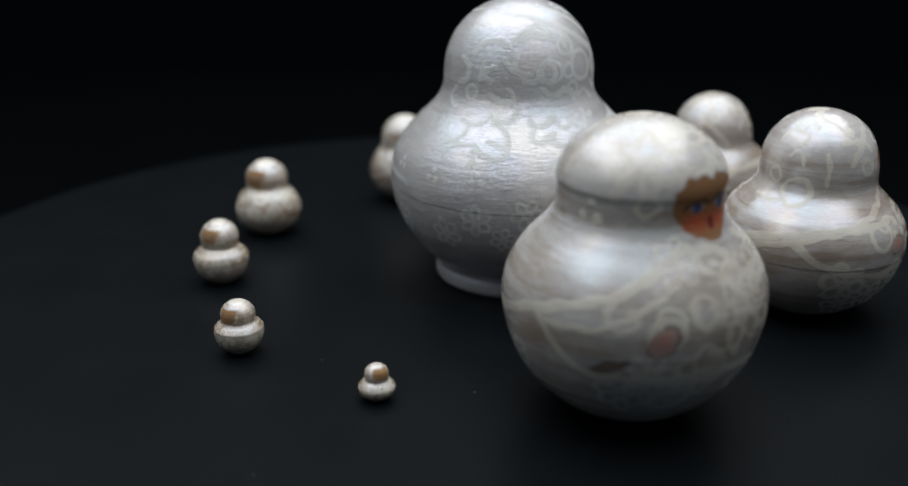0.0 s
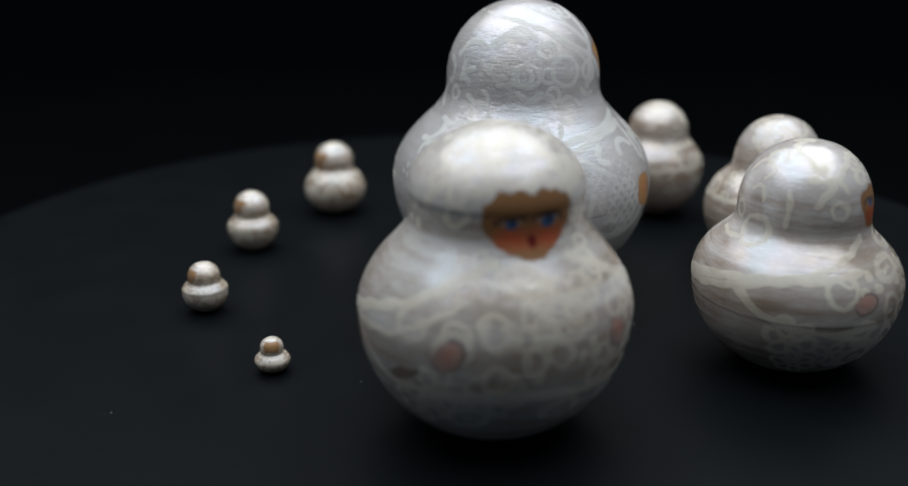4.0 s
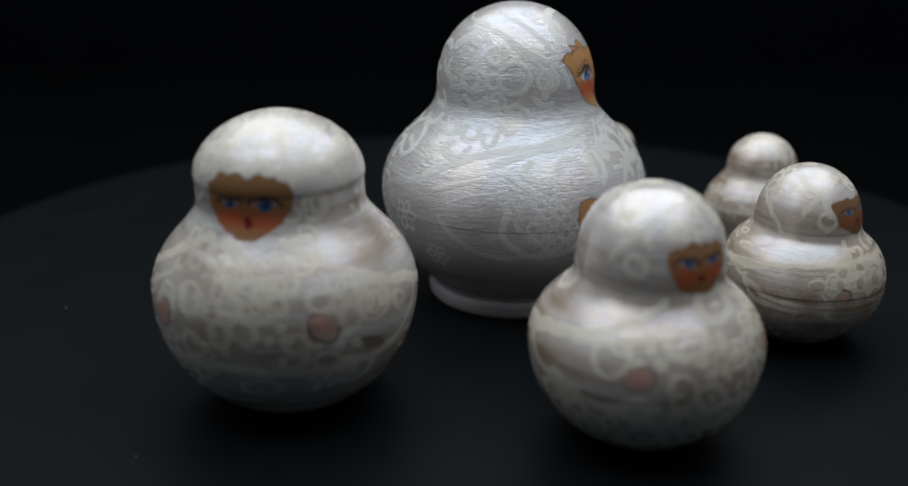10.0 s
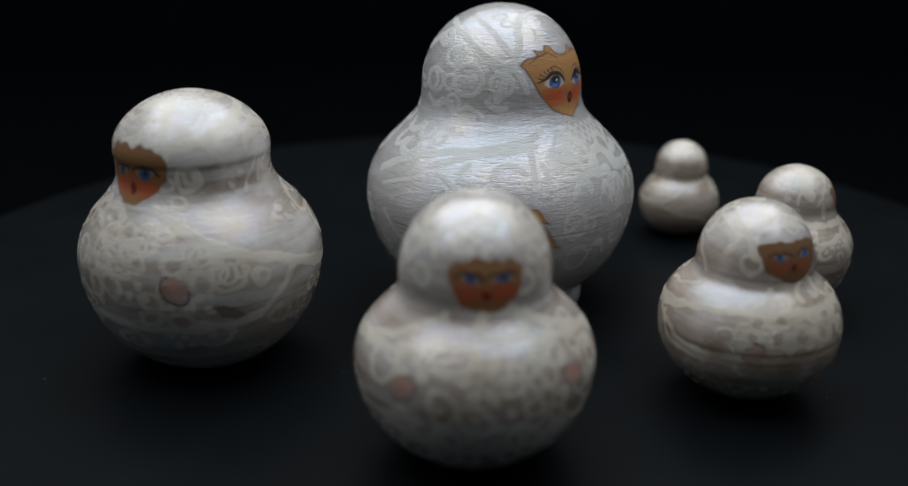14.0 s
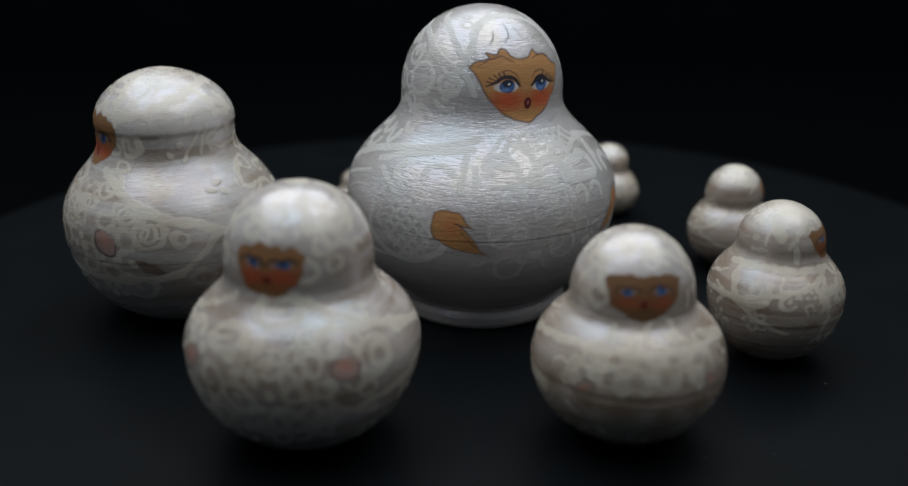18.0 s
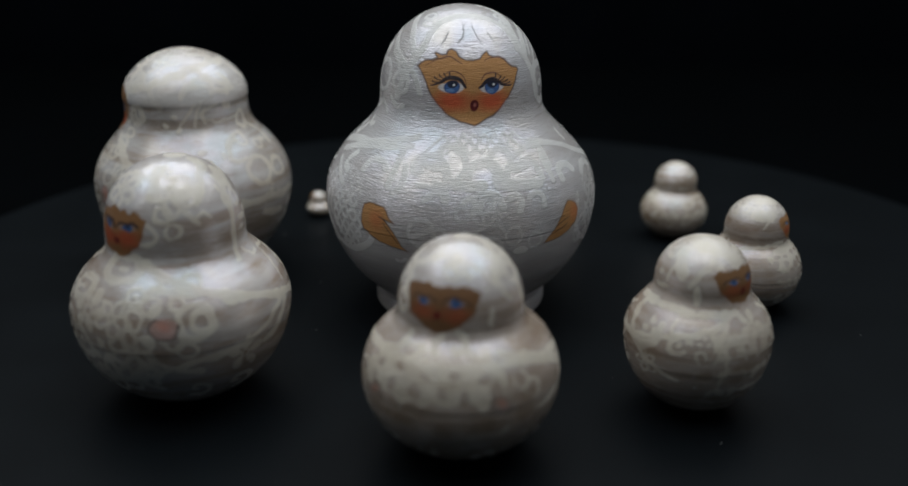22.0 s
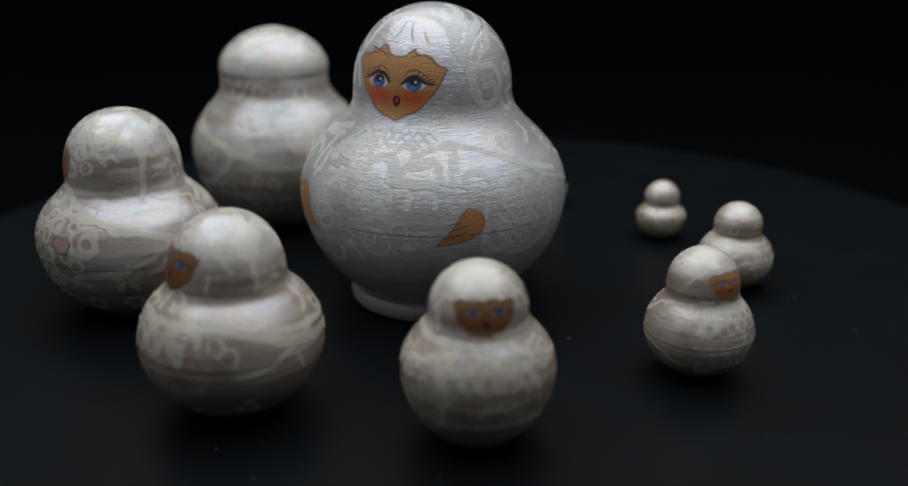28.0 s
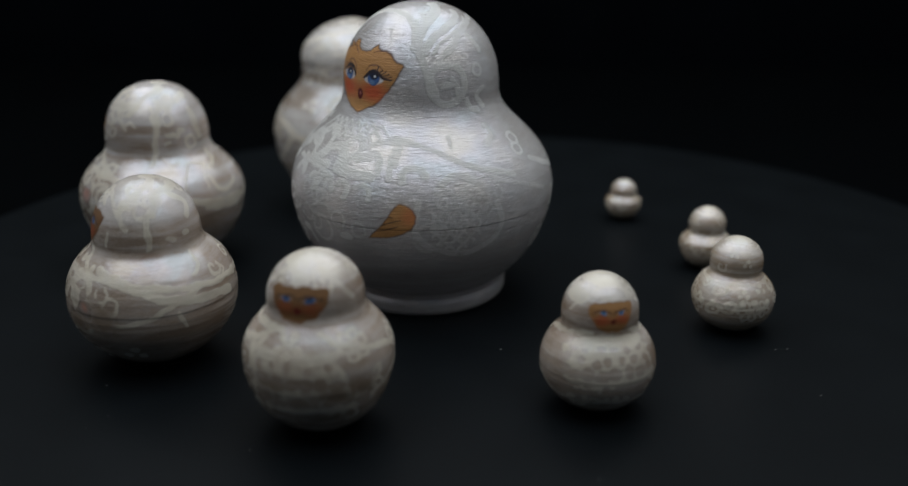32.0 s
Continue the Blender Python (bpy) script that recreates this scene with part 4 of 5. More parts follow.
    k.ring(-59.3, 0.948, 0.057, 0.057, 0.0218)
    k.line([(-38.1, 0.553), (-48.9, 0.512), (-61.0, 0.465), (-77.8, 0.439), (-92.7, 0.438)], 0.0201)
    k.oval(-84.5, 0.77, 0.0151, 0.0151, 0, 1.0, 0.0015)
    k.oval(-90.3, 0.733, 0.0151, 0.0151, 0, 1.0, 0.0015)
    k.oval(-79.8, 0.726, 0.0151, 0.0151, 0, 1.0, 0.0015)
    k.line([(-16.7, 0.926), (-6.5, 0.965), (12.9, 0.992)], 0.0268)
    k.line([(-116.3, 0.81), (-112.5, 0.868), (-111.0, 0.92)], 0.0201)
    k.ring(-46.4, 0.779, 0.030, 0.030, 0.0167)
    k.ring(-20.9, 0.501, 0.044, 0.044, 0.0151)
    k.ring(-36.1, 0.48, 0.040, 0.040, 0.0151)
    k.ring(-5.9, 0.407, 0.037, 0.037, 0.0151)
    k.ring(-19.8, 0.355, 0.040, 0.040, 0.0151)
    sleeves(k, [(36, 0.428, 0.05, 0.044, -50), (-39, 0.42, 0.05, 0.042, 40)], PINK)
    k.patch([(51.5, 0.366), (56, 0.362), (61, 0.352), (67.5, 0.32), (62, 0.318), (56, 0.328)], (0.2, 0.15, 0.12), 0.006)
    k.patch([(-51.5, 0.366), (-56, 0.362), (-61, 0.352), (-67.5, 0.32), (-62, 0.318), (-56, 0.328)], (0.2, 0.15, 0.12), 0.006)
    for p, q, rx, ry, turn in ((-48, 0.93, 0.03, 0.016, 30), (-22, 0.945, 0.04, 0.014, 12), (-14, 0.915, 0.022, 0.014, -30), (8, 0.95, 0.035, 0.016, -8), (16, 0.92, 0.026, 0.015, 25), (40, 0.935, 0.034, 0.014, -25),
                             (80, 0.94, 0.05, 0.018, 20), (-95, 0.94, 0.05, 0.018, -20), (130, 0.93, 0.05, 0.018, 15), (-140, 0.93, 0.05, 0.018, -15)):
        k.gap(p, q, rx, ry, turn)
    k.front(wide=31, low=0.664, corner=0.81, top=0.858, scallops=5, eyes=0.772, tan=(0.23, 0.115, 0.05), blush=0.8)
    return k.done(0.75)


def paint_third(d, z, r, phi):
    k = Skin(d, z, r, phi, 12)
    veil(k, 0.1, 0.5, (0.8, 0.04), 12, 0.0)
    apron(k, 20, 40, 0.16, 0.64, (0.07, 0.11), 0.11, 0.85)
    k.scatter(10, (-85, 85), (0.13, 0.3), (0.07, 0.11), 0.13, 0.9)
    shawl(k, [(28, 0.66), (44, 0.615), (70, 0.554), (95, 0.505), (140, 0.424), (185, 0.40)], [(118, 0.47), (105, 0.42), (97, 0.385), (76, 0.335), (51, 0.30), (25, 0.24), (0, 0.22)])
    crown(k)
    k.line([(55.6, 0.888), (76.3, 0.916), (94.1, 0.951), (131.8, 0.984)], 0.042)
    k.line([(36.3, 0.895), (32.6, 0.942), (37.6, 0.978)], 0.0513)
    k.oval(54.3, 0.972, 0.0093, 0.0093, 0, 1.0, 0.0015)
    k.oval(61.3, 0.948, 0.0093, 0.0093, 0, 1.0, 0.0015)
    k.oval(52.5, 0.931, 0.0093, 0.0093, 0, 1.0, 0.0015)
    k.line([(165.2, 0.948), (110.8, 0.888), (107.5, 0.797)], 0.0373)
    k.ring(122.2, 0.842, 0.028, 0.028, 0.014)
    k.ring(43.7, 0.838, 0.028, 0.028, 0.0163)
    k.ring(51.8, 0.775, 0.030, 0.030, 0.014)
    k.line([(67.3, 0.803), (76.6, 0.829), (85.3, 0.81)], 0.014)
    k.line([(106.8, 0.749), (106.4, 0.681), (99.5, 0.621)], 0.014)
    k.oval(130.2, 0.756, 0.019, 0.014)
    k.oval(119.0, 0.721, 0.019, 0.012)
    k.line([(32.8, 0.641), (49.7, 0.603), (66.0, 0.57), (79.4, 0.543), (92.0, 0.514), (113.0, 0.467), (137.2, 0.433)], 0.028)
    k.line([(38.5, 0.628), (46.5, 0.557)], 0.0187)
    k.line([(134.5, 0.611), (127.3, 0.561), (125.1, 0.502)], 0.014)
    k.line([(151.0, 0.606), (142.8, 0.547), (142.5, 0.494)], 0.014)
    k.line([(157.0, 0.529)], 0.014)
    k.line([(134.5, 0.611), (151.0, 0.606)], 0.0163)
    k.line([(117.3, 0.441), (111.2, 0.378), (104.5, 0.341), (96.3, 0.312)], 0.028)
    k.ring(58.6, 0.477, 0.065, 0.065, 0.0233)
    k.ring(60.7, 0.472, 0.035, 0.035, 0.0163)
    k.ring(47.7, 0.407, 0.033, 0.033, 0.0163)
    k.ring(25.9, 0.565, 0.033, 0.033, 0.0163)
    k.ring(27.5, 0.484, 0.033, 0.033, 0.0163)
    k.ring(35.6, 0.533, 0.033, 0.033, 0.0163)
    k.ring(53.3, 0.369, 0.035, 0.035, 0.0163)
    k.line([(31.0, 0.367), (43.0, 0.295), (58.7, 0.267)], 0.0233)
    k.line([(-153.7, 0.876), (-147.8, 0.916), (-133.2, 0.925), (-119.7, 0.909), (-124.1, 0.869)], 0.0183)
    k.ring(-121.0, 0.654, 0.063, 0.063, 0.0261)
    k.line([(-96.5, 0.842), (-93.9, 0.762), (-93.5, 0.703)], 0.0209)
    k.line([(-161.1, 0.426), (-135.6, 0.468), (-114.2, 0.503), (-93.5, 0.523), (-70.2, 0.532), (-42.6, 0.553)], 0.0365)
    k.line([(-113.7, 0.487), (-107.6, 0.439), (-101.3, 0.396)], 0.0365)
    k.line([(-101.3, 0.39), (-88.1, 0.352), (-73.0, 0.325), (-55.0, 0.317), (-35.3, 0.345)], 0.0261)
    k.ring(-55.8, 0.494, 0.060, 0.060, 0.0209)
    k.ring(-52.8, 0.533, 0.029, 0.029, 0.0157)
    k.ring(-146.1, 0.722, 0.031, 0.031, 0.0157)
    k.line([(-133.8, 0.816), (-122.5, 0.837), (-118.4, 0.789)], 0.0183)
    k.ring(-50.7, 0.777, 0.031, 0.031, 0.0183)
    k.line([(-77.5, 0.885), (-52.3, 0.89), (-42.2, 0.843)], 0.0235)
    k.line([(-132.6, 0.999), (-87.8, 0.961), (-66.9, 0.918)], 0.0261)
    k.line([(-159.5, 0.622), (-141.3, 0.609), (-132.3, 0.627)], 0.0209)
    k.line([(75.7, 0.87), (92.8, 0.945), (123.4, 0.989)], 0.0372)
    k.line([(112.8, 0.918), (129.1, 0.952), (125.8, 0.887)], 0.04)
    k.line([(109.8, 0.862), (108.7, 0.791), (101.5, 0.625)], 0.0286)
    k.oval(135.8, 0.78, 0.029, 0.020)
    k.oval(121.6, 0.767, 0.026, 0.017)
    k.ring(145.6, 0.717, 0.034, 0.034, 0.0172)
    k.line([(146.1, 0.542), (149.4, 0.497), (158.3, 0.461), (171.2, 0.495)], 0.0229)
    k.line([(138.3, 0.398), (157.1, 0.376), (174.2, 0.385)], 0.0343)
    k.line([(36.0, 0.58), (68.7, 0.559), (80.0, 0.522)], 0.04)
    k.ring(62.0, 0.473, 0.043, 0.043, 0.0229)
    k.ring(50.2, 0.54, 0.029, 0.029, 0.0172)
    k.line([(155.1, 0.873), (156.5, 0.798), (160.3, 0.734)], 0.04)
    k.line([(111.8, 0.641), (117.1, 0.618), (125.3, 0.622)], 0.02)
    k.line([(165.3, 0.651), (164.4, 0.607), (152.5, 0.576)], 0.0257)
    k.ring(28.9, 0.766, 0.038, 0.038, 0.0169)
    k.ring(59.8, 0.595, 0.034, 0.034, 0.0169)
    for p in (-26, 26):
        k.dots(p, 0.549, 0.02, 0.001)
    sleeves(k, [(43, 0.455, 0.05, 0.046, -40), (-42, 0.44, 0.05, 0.046, 40)], PINK)
    k.front(wide=29, low=0.67, corner=0.815, top=0.85, scallops=5, eyes=0.79, tan=(0.23, 0.115, 0.05), blush=0.8)
    return k.done(0.75)


def paint_fourth(d, z, r, phi):
    k = Skin(d, z, r, phi, 13)
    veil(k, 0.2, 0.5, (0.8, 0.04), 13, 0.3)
    shawl(k, [(24, 0.65), (30, 0.60), (45, 0.575), (81, 0.547), (125, 0.506), (185, 0.48)], [(125, 0.50), (107, 0.451), (86, 0.379), (57, 0.342), (30, 0.27), (0, 0.24)])
    apron(k, 12, 42, 0.44, 0.64, (0.075, 0.115), 0.13)
    bib(k, 48, 0.3, 0.6, 0.8, 2)
    k.scatter(12, (-85, 85), (0.13, 0.32), (0.08, 0.12), 0.13, 0.45)
    k.scatter(8, (140, 220), (0.5, 0.64), (0.05, 0.075), 0.11, 0.9)
    crown(k)
    k.line([(-87.8, 0.96), (-68.7, 0.929), (-52.6, 0.896), (-44.2, 0.841)], 0.038)
    k.line([(-130.5, 0.851), (-103.3, 0.758), (-91.4, 0.689)], 0.0272)
    k.line([(-45.2, 0.858), (-39.9, 0.797)], 0.0544)
    k.ring(-43.3, 0.769, 0.043, 0.043, 0.0272)
    k.line([(1.7, 0.929), (18.7, 0.943)], 0.0163)
    k.line([(-124.6, 0.471), (-84.0, 0.545), (-58.6, 0.566), (-38.8, 0.582), (-27.0, 0.608)], 0.038)
    k.line([(-26.0, 0.61), (-30.0, 0.535), (-37.6, 0.479)], 0.0326)
    k.line([(-105.6, 0.462), (-98.5, 0.367), (-80.6, 0.329), (-66.2, 0.323)], 0.0272)
    k.ring(-53.5, 0.465, 0.041, 0.041, 0.0163)
    k.ring(-51.0, 0.399, 0.027, 0.027, 0.0136)
    k.line([(-49.6, 0.485), (-47.3, 0.517), (-42.3, 0.526), (-39.2, 0.503)], 0.019)
    k.oval(-22.7, 0.548, 0.0136, 0.0136, 0, 1.0, 0.0015)
    k.oval(-16.8, 0.517, 0.0136, 0.0136, 0, 1.0, 0.0015)
    k.oval(-24.5, 0.505, 0.0136, 0.0136, 0, 1.0, 0.0015)
    k.ring(-12.0, 0.438, 0.043, 0.043, 0.019)
    k.line([(1.7, 0.562), (1.1, 0.502), (2.1, 0.404)], 0.0217)
    k.line([(-22.0, 0.619), (-12.7, 0.632), (-6.0, 0.612)], 0.019)
    k.ring(-3.5, 0.568, 0.033, 0.033, 0.0163)
    k.ring(-18.5, 0.34, 0.035, 0.035, 0.0163)
    k.ring(-1.6, 0.35, 0.035, 0.035, 0.0163)
    k.ring(-27.9, 0.277, 0.033, 0.033, 0.0163)
    k.line([(-127.6, 0.586), (-105.1, 0.604), (-92.8, 0.632)], 0.019)
    k.line([(58.4, 0.873), (71.7, 0.919), (88.3, 0.965), (129.4, 0.992)], 0.0439)
    k.line([(99.4, 0.864), (117.2, 0.945), (170.1, 0.955)], 0.0494)
    k.line([(136.8, 0.932), (153.1, 0.881), (145.5, 0.824)], 0.0384)
    k.line([(94.1, 0.836), (93.2, 0.698)], 0.0329)
    k.oval(117.7, 0.732, 0.027, 0.016)
    k.oval(136.2, 0.749, 0.027, 0.019)
    k.line([(49.3, 0.605), (68.4, 0.567), (87.7, 0.515), (105.4, 0.466), (126.8, 0.447), (152.5, 0.425)], 0.0494)
    k.line([(39.4, 0.602), (45.1, 0.508)], 0.0412)
    k.ring(56.2, 0.505, 0.033, 0.033, 0.0165)
    k.ring(63.4, 0.454, 0.041, 0.041, 0.0165)
    k.line([(150.6, 0.567), (154.3, 0.533), (149.2, 0.504)], 0.0165)
    k.line([(108.7, 0.402), (112.0, 0.315)], 0.022)
    k.ring(26.2, 0.557, 0.033, 0.033, 0.0165)
    k.ring(36.6, 0.412, 0.036, 0.036, 0.0165)
    k.line([(134.8, 0.648), (133.5, 0.599), (125.5, 0.562)], 0.0247)
    k.line([(49.1, 0.771), (46.5, 0.713)], 0.022)
    k.line([(4.8, 0.946), (29.4, 0.901)], 0.0275)
    sleeves(k, [(43, 0.424, 0.045, 0.042, -40), (-36, 0.404, 0.05, 0.045, 40)], (0.2, 0.15, 0.13))
    cells(k, 62, ((0.36, 8, 0.075, 0.075), (0.47, 8, 0.022, 0.03), (0.54, 7, 0.03, 0.018), (0.25, 8, 0.07, 0.05)))
    # the last three, low and wide, paint in shade on the underside
    blots(k, [(-58, 0.4, 0.07, 0.06), (-34, 0.35, 0.06, 0.06), (-14, 0.33, 0.075, 0.06), (10, 0.31, 0.06, 0.065), (33, 0.34, 0.08, 0.06), (58, 0.38, 0.08, 0.08), (-40, 0.24, 0.12, 0.04), (8, 0.21, 0.14, 0.04), (48, 0.24, 0.12, 0.04)])
    k.front(wide=39, low=0.68, corner=0.848, top=0.868, scallops=0, eyes=0.808, tan=(0.17, 0.088, 0.042), blush=0.45, iris=(0.05, 0.12, 0.28), lid=0.006)
    return k.done(0.75)


def paint_fifth(d, z, r, phi):
    k = Skin(d, z, r, phi, 14)
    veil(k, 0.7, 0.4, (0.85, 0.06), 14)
    shawl(k, [(24, 0.66), (40, 0.61), (75, 0.55), (120, 0.49), (185, 0.47)], [(120, 0.49), (100, 0.42), (80, 0.34), (50, 0.29), (0, 0.26)])
    apron(k, 12, 72, 0.24, 0.62, (0.08, 0.125), 0.15)
    bib(k, 42, 0.36, 0.6, 0.7, 3)
    k.scatter(10, (95, 265), (0.2, 0.6), (0.07, 0.1), 0.16, 0.8)
    crown(k)
    k.line([(-69.5, 0.982), (-12.8, 0.96), (0.8, 0.904)], 0.0981)
    k.line([(-98.9, 0.954), (-81.7, 0.852)], 0.0719)
    k.line([(-60.5, 0.791), (-59.1, 0.717)], 0.0327)
    k.line([(-139.4, 0.663), (-94.8, 0.674), (-56.4, 0.666), (-15.4, 0.67)], 0.0458)
    k.line([(-125.6, 0.662), (-120.8, 0.575), (-110.9, 0.485), (-98.3, 0.465), (-88.3, 0.509), (-85.9, 0.595)], 0.0458)
    k.line([(-75.4, 0.635), (-76.1, 0.523)], 0.0196)
    k.line([(-49.4, 0.613), (-54.4, 0.571)], 0.0163)
    k.line([(-30.0, 0.656), (-30.9, 0.598), (-40.4, 0.531), (-46.3, 0.458)], 0.0294)
    k.line([(-40.5, 0.525), (-27.9, 0.492), (-17.8, 0.528)], 0.0261)
    k.line([(-142.0, 0.529), (-128.1, 0.489), (-133.6, 0.413)], 0.0261)
    k.line([(-137.9, 0.604), (-163.1, 0.546)], 0.0229)
    k.oval(-114.2, 0.911, 0.029, 0.020)
    k.oval(-116.6, 0.829, 0.029, 0.016)
    k.line([(-117.0, 0.76), (-99.4, 0.759)], 0.0261)
    k.line([(-34.3, 0.4), (-36.1, 0.304), (-32.4, 0.209)], 0.0294)
    k.line([(-97.1, 0.866), (-100.8, 0.798)], 0.0196)
    for p in (-50, -20, 20, 50):
        k.dots(p, 0.545, 0.02, 0.001)
    cells(k, 66, ((0.42, 11, 0.05, 0.042), (0.5, 9, 0.022, 0.03), (0.3, 9, 0.05, 0.03)))
    # the last two put the underside's shade into the colour
    blots(k, [(-48, 0.36, 0.07, 0.045), (-22, 0.33, 0.08, 0.045), (6, 0.32, 0.08, 0.04), (34, 0.34, 0.08, 0.045), (56, 0.38, 0.07, 0.05), (-30, 0.2, 0.14, 0.04), (25, 0.2, 0.14, 0.04)])
    k.front(wide=39, low=0.7, corner=0.865, top=0.882, scallops=0, eyes=0.825, tan=(0.18, 0.094, 0.042), blush=0.4, iris=(0.05, 0.12, 0.27), lid=0.006)
    return k.done(0.75)


def paint_sixth(d, z, r, phi):
    k = Skin(d, z, r, phi, 15)
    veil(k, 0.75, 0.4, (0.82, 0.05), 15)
    shawl(k, [(30, 0.67), (60, 0.64), (110, 0.60), (125, 0.52), (150, 0.44), (185, 0.42)], [(150, 0.42), (120, 0.33), (95, 0.30), (60, 0.2), (0, 0.2)])
    apron(k, 10, 58, 0.18, 0.36, (0.1, 0.14), 0.15)
    bib(k, 54, 0.33, 0.64, 0.85, 4)
    k.scatter(10, (120, 240), (0.45, 0.64), (0.07, 0.1), 0.14, 0.9)
    k.line([(120, 0.86), (115, 0.75), (112, 0.68)], 0.03, 0.9)
    crown(k)
    k.line([(-78.7, 0.985), (32.3, 0.976)], 0.0869)
    k.line([(-84.8, 0.892), (-53.7, 0.888)], 0.1027)
    k.line([(-57.4, 0.558), (-45.6, 0.468), (-32.8, 0.405)], 0.0632)
    k.line([(-44.7, 0.589), (-15.0, 0.617), (31.0, 0.6)], 0.0948)
    k.line([(-38.3, 0.399), (-10.6, 0.392), (22.5, 0.412)], 0.0553)
    cells(k, 58, ((0.42, 9, 0.05, 0.045), (0.5, 8, 0.03, 0.035), (0.57, 7, 0.035, 0.022), (0.28, 8, 0.06, 0.035)))
    k.front(wide=37, low=0.67, corner=0.85, top=0.875, scallops=0, eyes=0.81, tan=(0.3, 0.155, 0.065), blush=0.7, iris=(0.09, 0.21, 0.42), lid=0.004)
    return k.done(0.75)


def small_painter(seed, wide, low, top, eyes, beads):
    def paint(d, z, r, phi):
        k = Skin(d, z, r, phi, seed)
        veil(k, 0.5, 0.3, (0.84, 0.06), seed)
        k.scatter(22, (-80, 80), (0.25, 0.62), (0.07, 0.11), 0.12, 1.0)
        k.scatter(16, (90, 270), (0.34, 0.62), (0.08, 0.12), 0.15, 0.9)
        k.scatter(6, (-180, 180), (0.72, 0.9), (0.06, 0.09), 0.16, 0.8)
        k.line([(-180, 0.6), (-120, 0.59), (-90, 0.61)], 0.04, 0.7)
        k.line([(90, 0.61), (120, 0.59), (180, 0.6)], 0.04, 0.7)
        for i in range(beads):
            k.oval(-180 + 360 * i / beads, 0.4 + 0.02 * math.sin(7 * i), 0.035, 0.03, 0, 1.0, 0.004)
        k.oval(180, 0.999, 0.1, 0.1)
        k.patch([(-wide, top), (-wide, (low + top) / 2), (-wide * 0.7, low), (wide * 0.7, low), (wide, (low + top) / 2), (wide, top)], (0.31, 0.17, 0.075), 0.004)
        if eyes:
            for side in (-1, 1):
                k.oval(side * wide * 0.42, eyes, 0.03, 0.025, 0, 0.7, rgb=(0.13, 0.14, 0.2))
            k.oval(0, low + 0.03, 0.02, 0.015, 0, 0.7, rgb=(0.12, 0.04, 0.03))
        return k.done(0.75)
    return paint


PAINTERS = dict(L=paint_largest, A=paint_second, B=paint_third, C=paint_fourth, D=paint_fifth, E=paint_sixth,
                F=small_painter(21, 30, 0.695, 0.89, 0.80, 18), G=small_painter(22, 30, 0.71, 0.89, 0.80, 14), H=small_painter(23, 33, 0.67, 0.9, 0.79, 0), I=small_painter(24, 48, 0.68, 0.97, 0, 0))
LABELS = dict(
    L="largest white pearl wooden nesting doll with cream lace painting",
    A="large lacquered pearl-white wooden nesting doll with cream lace",
    B="lacquered pearl-beige wooden nesting doll with cream lace bands",
    C="middle-sized pearl-beige wooden nesting doll with lace flowers",
    D="middle-sized pearl wooden nesting doll with cream dotted lace",
    E="small pearl-beige wooden nesting doll with cream lace",
    F="small round pearl-beige wooden nesting doll",
    G="very small pearl-beige wooden nesting doll",
    H="tiny pearl wooden nesting doll with a ridged waist",
    I="tiniest pearl-beige wooden nesting doll, solid",
)


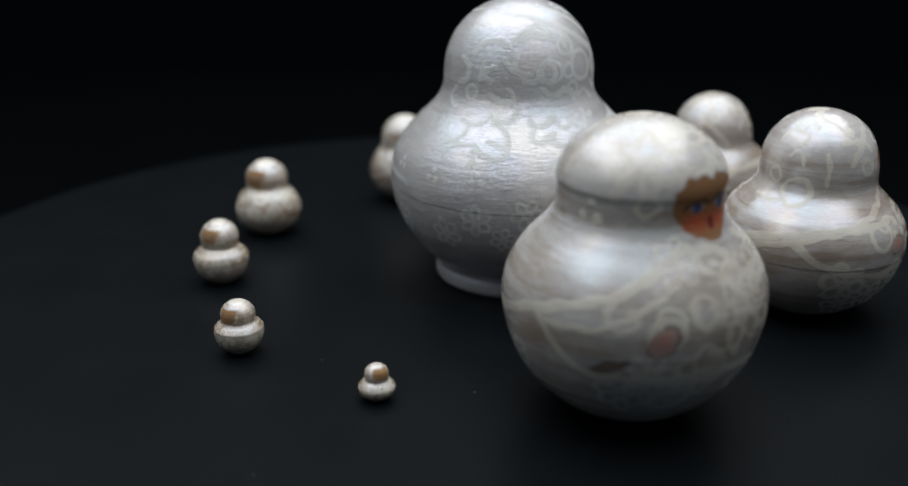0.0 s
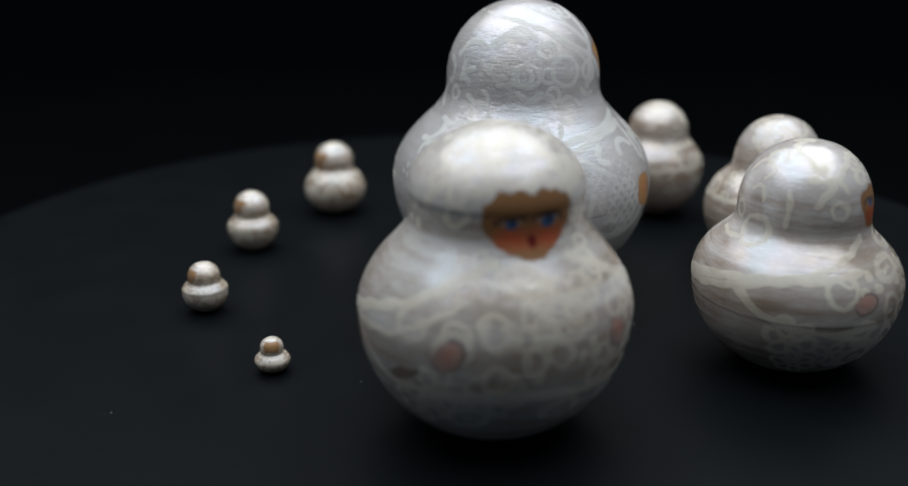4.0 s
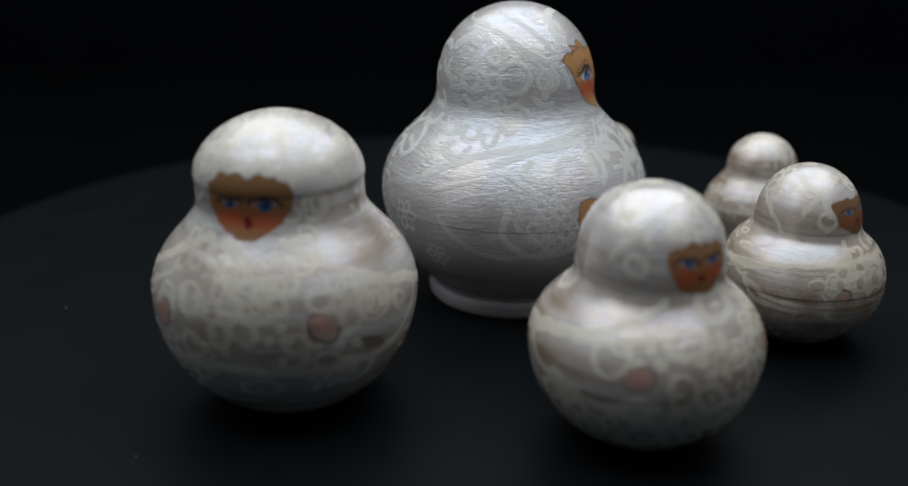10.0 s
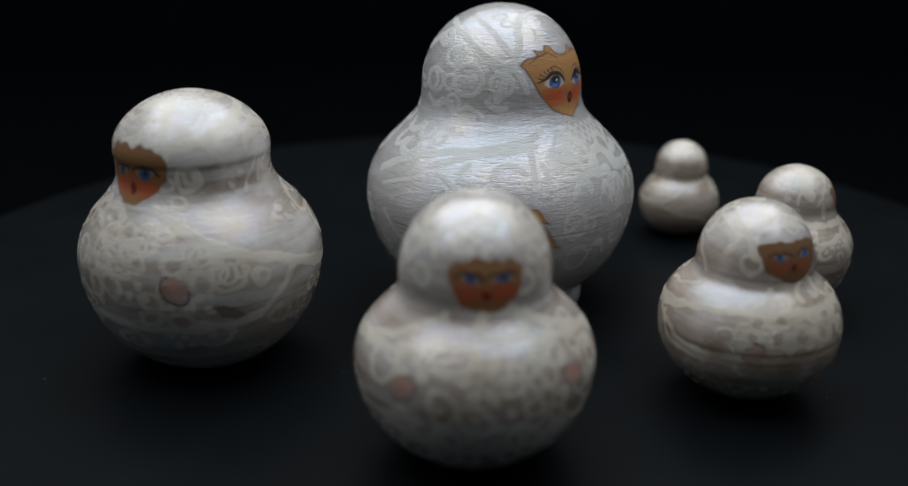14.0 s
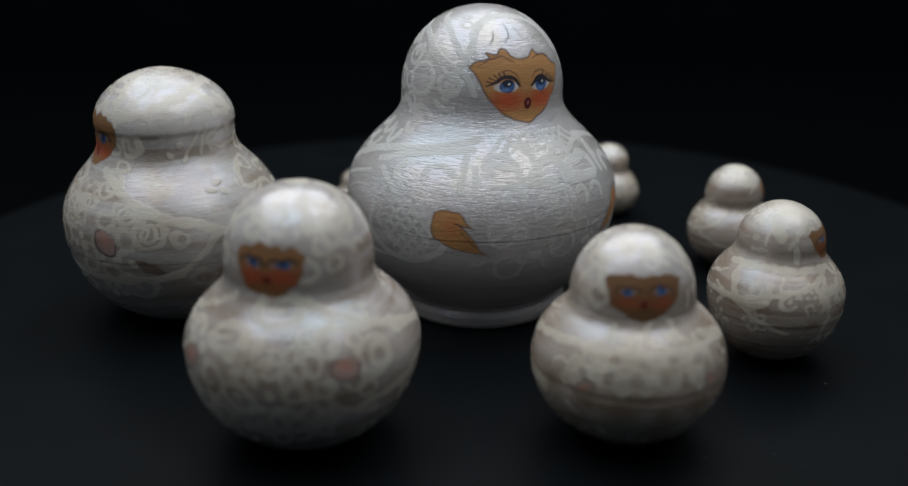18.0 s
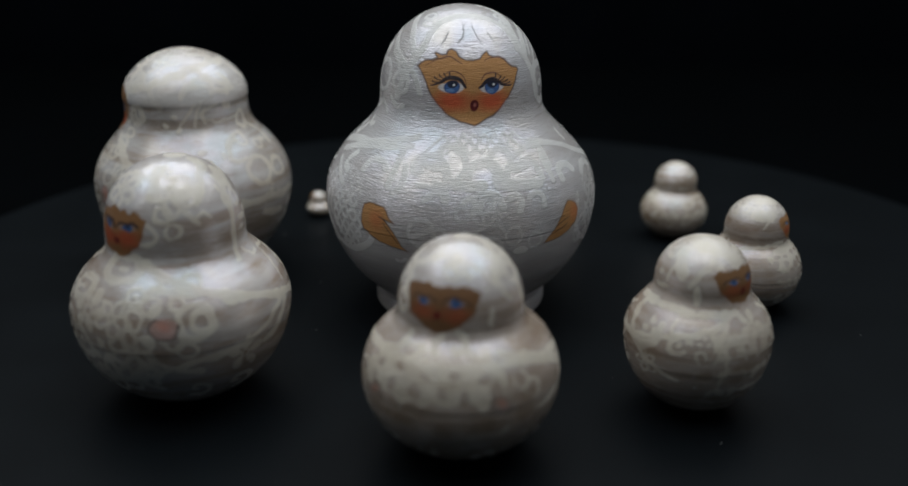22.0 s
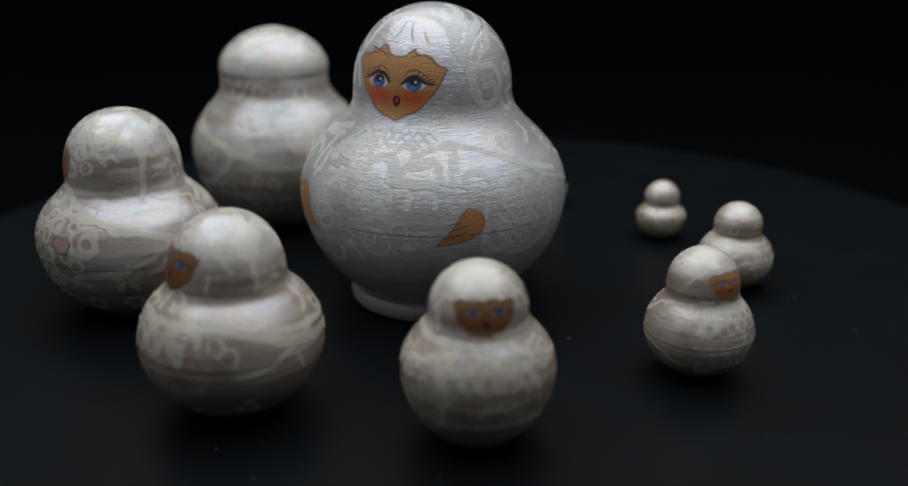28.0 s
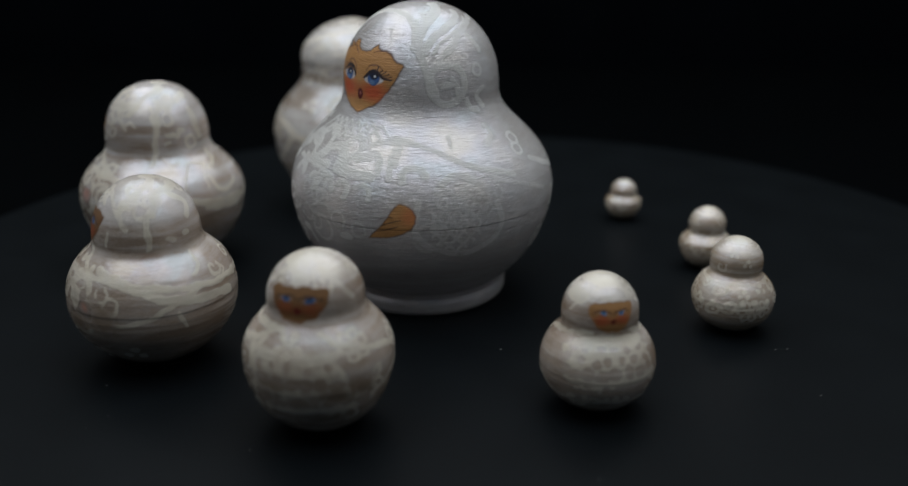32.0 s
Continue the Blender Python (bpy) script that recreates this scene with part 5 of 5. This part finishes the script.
TABLE = turntable()
SET = {}
for key, material, segments, count in (("L", PEARL_BIG, 900, 640), ("A", PEARL_WHITE, 560, 320), ("B", PEARL, 560, 320), ("C", PEARL_TAN, 480, 280), ("D", PEARL_TAN, 400, 240),
                                       ("E", PEARL_TAN, 360, 220), ("F", PEARL_SMALL, 260, 160), ("G", PEARL_SMALL, 220, 140), ("H", PEARL_SMALL, 200, 120), ("I", PEARL_SMALL, 160, 100)):
    SET[key] = doll(DOLLS[key], "nesting_doll", LABELS[key], material, segments, count, PAINTERS[key])


# ---- dust on the board ----
def dust():
    """Pale crumbs and lint lying on the board."""
    rng = random.Random(5)
    spots = [(0.0022, -0.1053), (-0.0534, -0.082), (0.067, -0.0482), (0.0765, -0.0565), (0.0797, -0.0635), (0.079, -0.0215), (-0.0631, -0.1563), (0.1305, 0.1221), (0.0405, -0.051),
             (0.1255, 0.1147), (0.0626, -0.1667), (-0.028, 0.159), (0.0763, 0.1379), (0.0545, 0.0921), (0.1316, 0.094), (-0.1094, 0.0787), (-0.1139, 0.0785), (-0.0071, 0.0732), (-0.1123, 0.1135)]
    spots += [(x + rng.gauss(0, 0.004), y + rng.gauss(0, 0.004)) for x, y in spots for _ in range(2)]
    while len(spots) < 150:
        a, q = rng.uniform(0, 2 * math.pi), 0.24 * math.sqrt(rng.random())
        spots.append((q * math.cos(a), q * math.sin(a)))
    bm = bmesh.new()
    for i, (x, y) in enumerate(spots):
        size = rng.uniform(0.0002, 0.00042) if i < 19 else rng.uniform(0.00006, 0.00016)
        m = Matrix.Translation((x, y, size * 0.3)) @ Matrix.Rotation(rng.uniform(0, 6), 4, "Z") @ Matrix.Diagonal((size * rng.uniform(0.8, 2.2), size * 0.7, size * 0.45, 1))
        bmesh.ops.create_icosphere(bm, subdivisions=1, radius=1.0, matrix=m)
    return tagged(from_bm("dust_specks", bm, DUST_MAT), "pale dust and crumbs on the black board", "dust", kind="stuff")


DUST = dust()


# ---- what moves ----
def motions():
    """The board turns at an even rate and carries the dolls round."""
    times = [min(0.5 * i, SECONDS) for i in range(65)]
    walk(TABLE, [(t, pose(0, 0, 0, 0, 0, RATE * t)) for t in times])
    walk(DUST, [(t, pose(0, 0, 0, 0, 0, RATE * t)) for t in times])
    for key, ob in SET.items():
        d = DOLLS[key]
        rest = pose(*d["at"], 0.0, 0, 0, d["yaw"])
        walk(ob, [(t, pose(0, 0, 0, 0, 0, RATE * t) @ rest) for t in times])


motions()
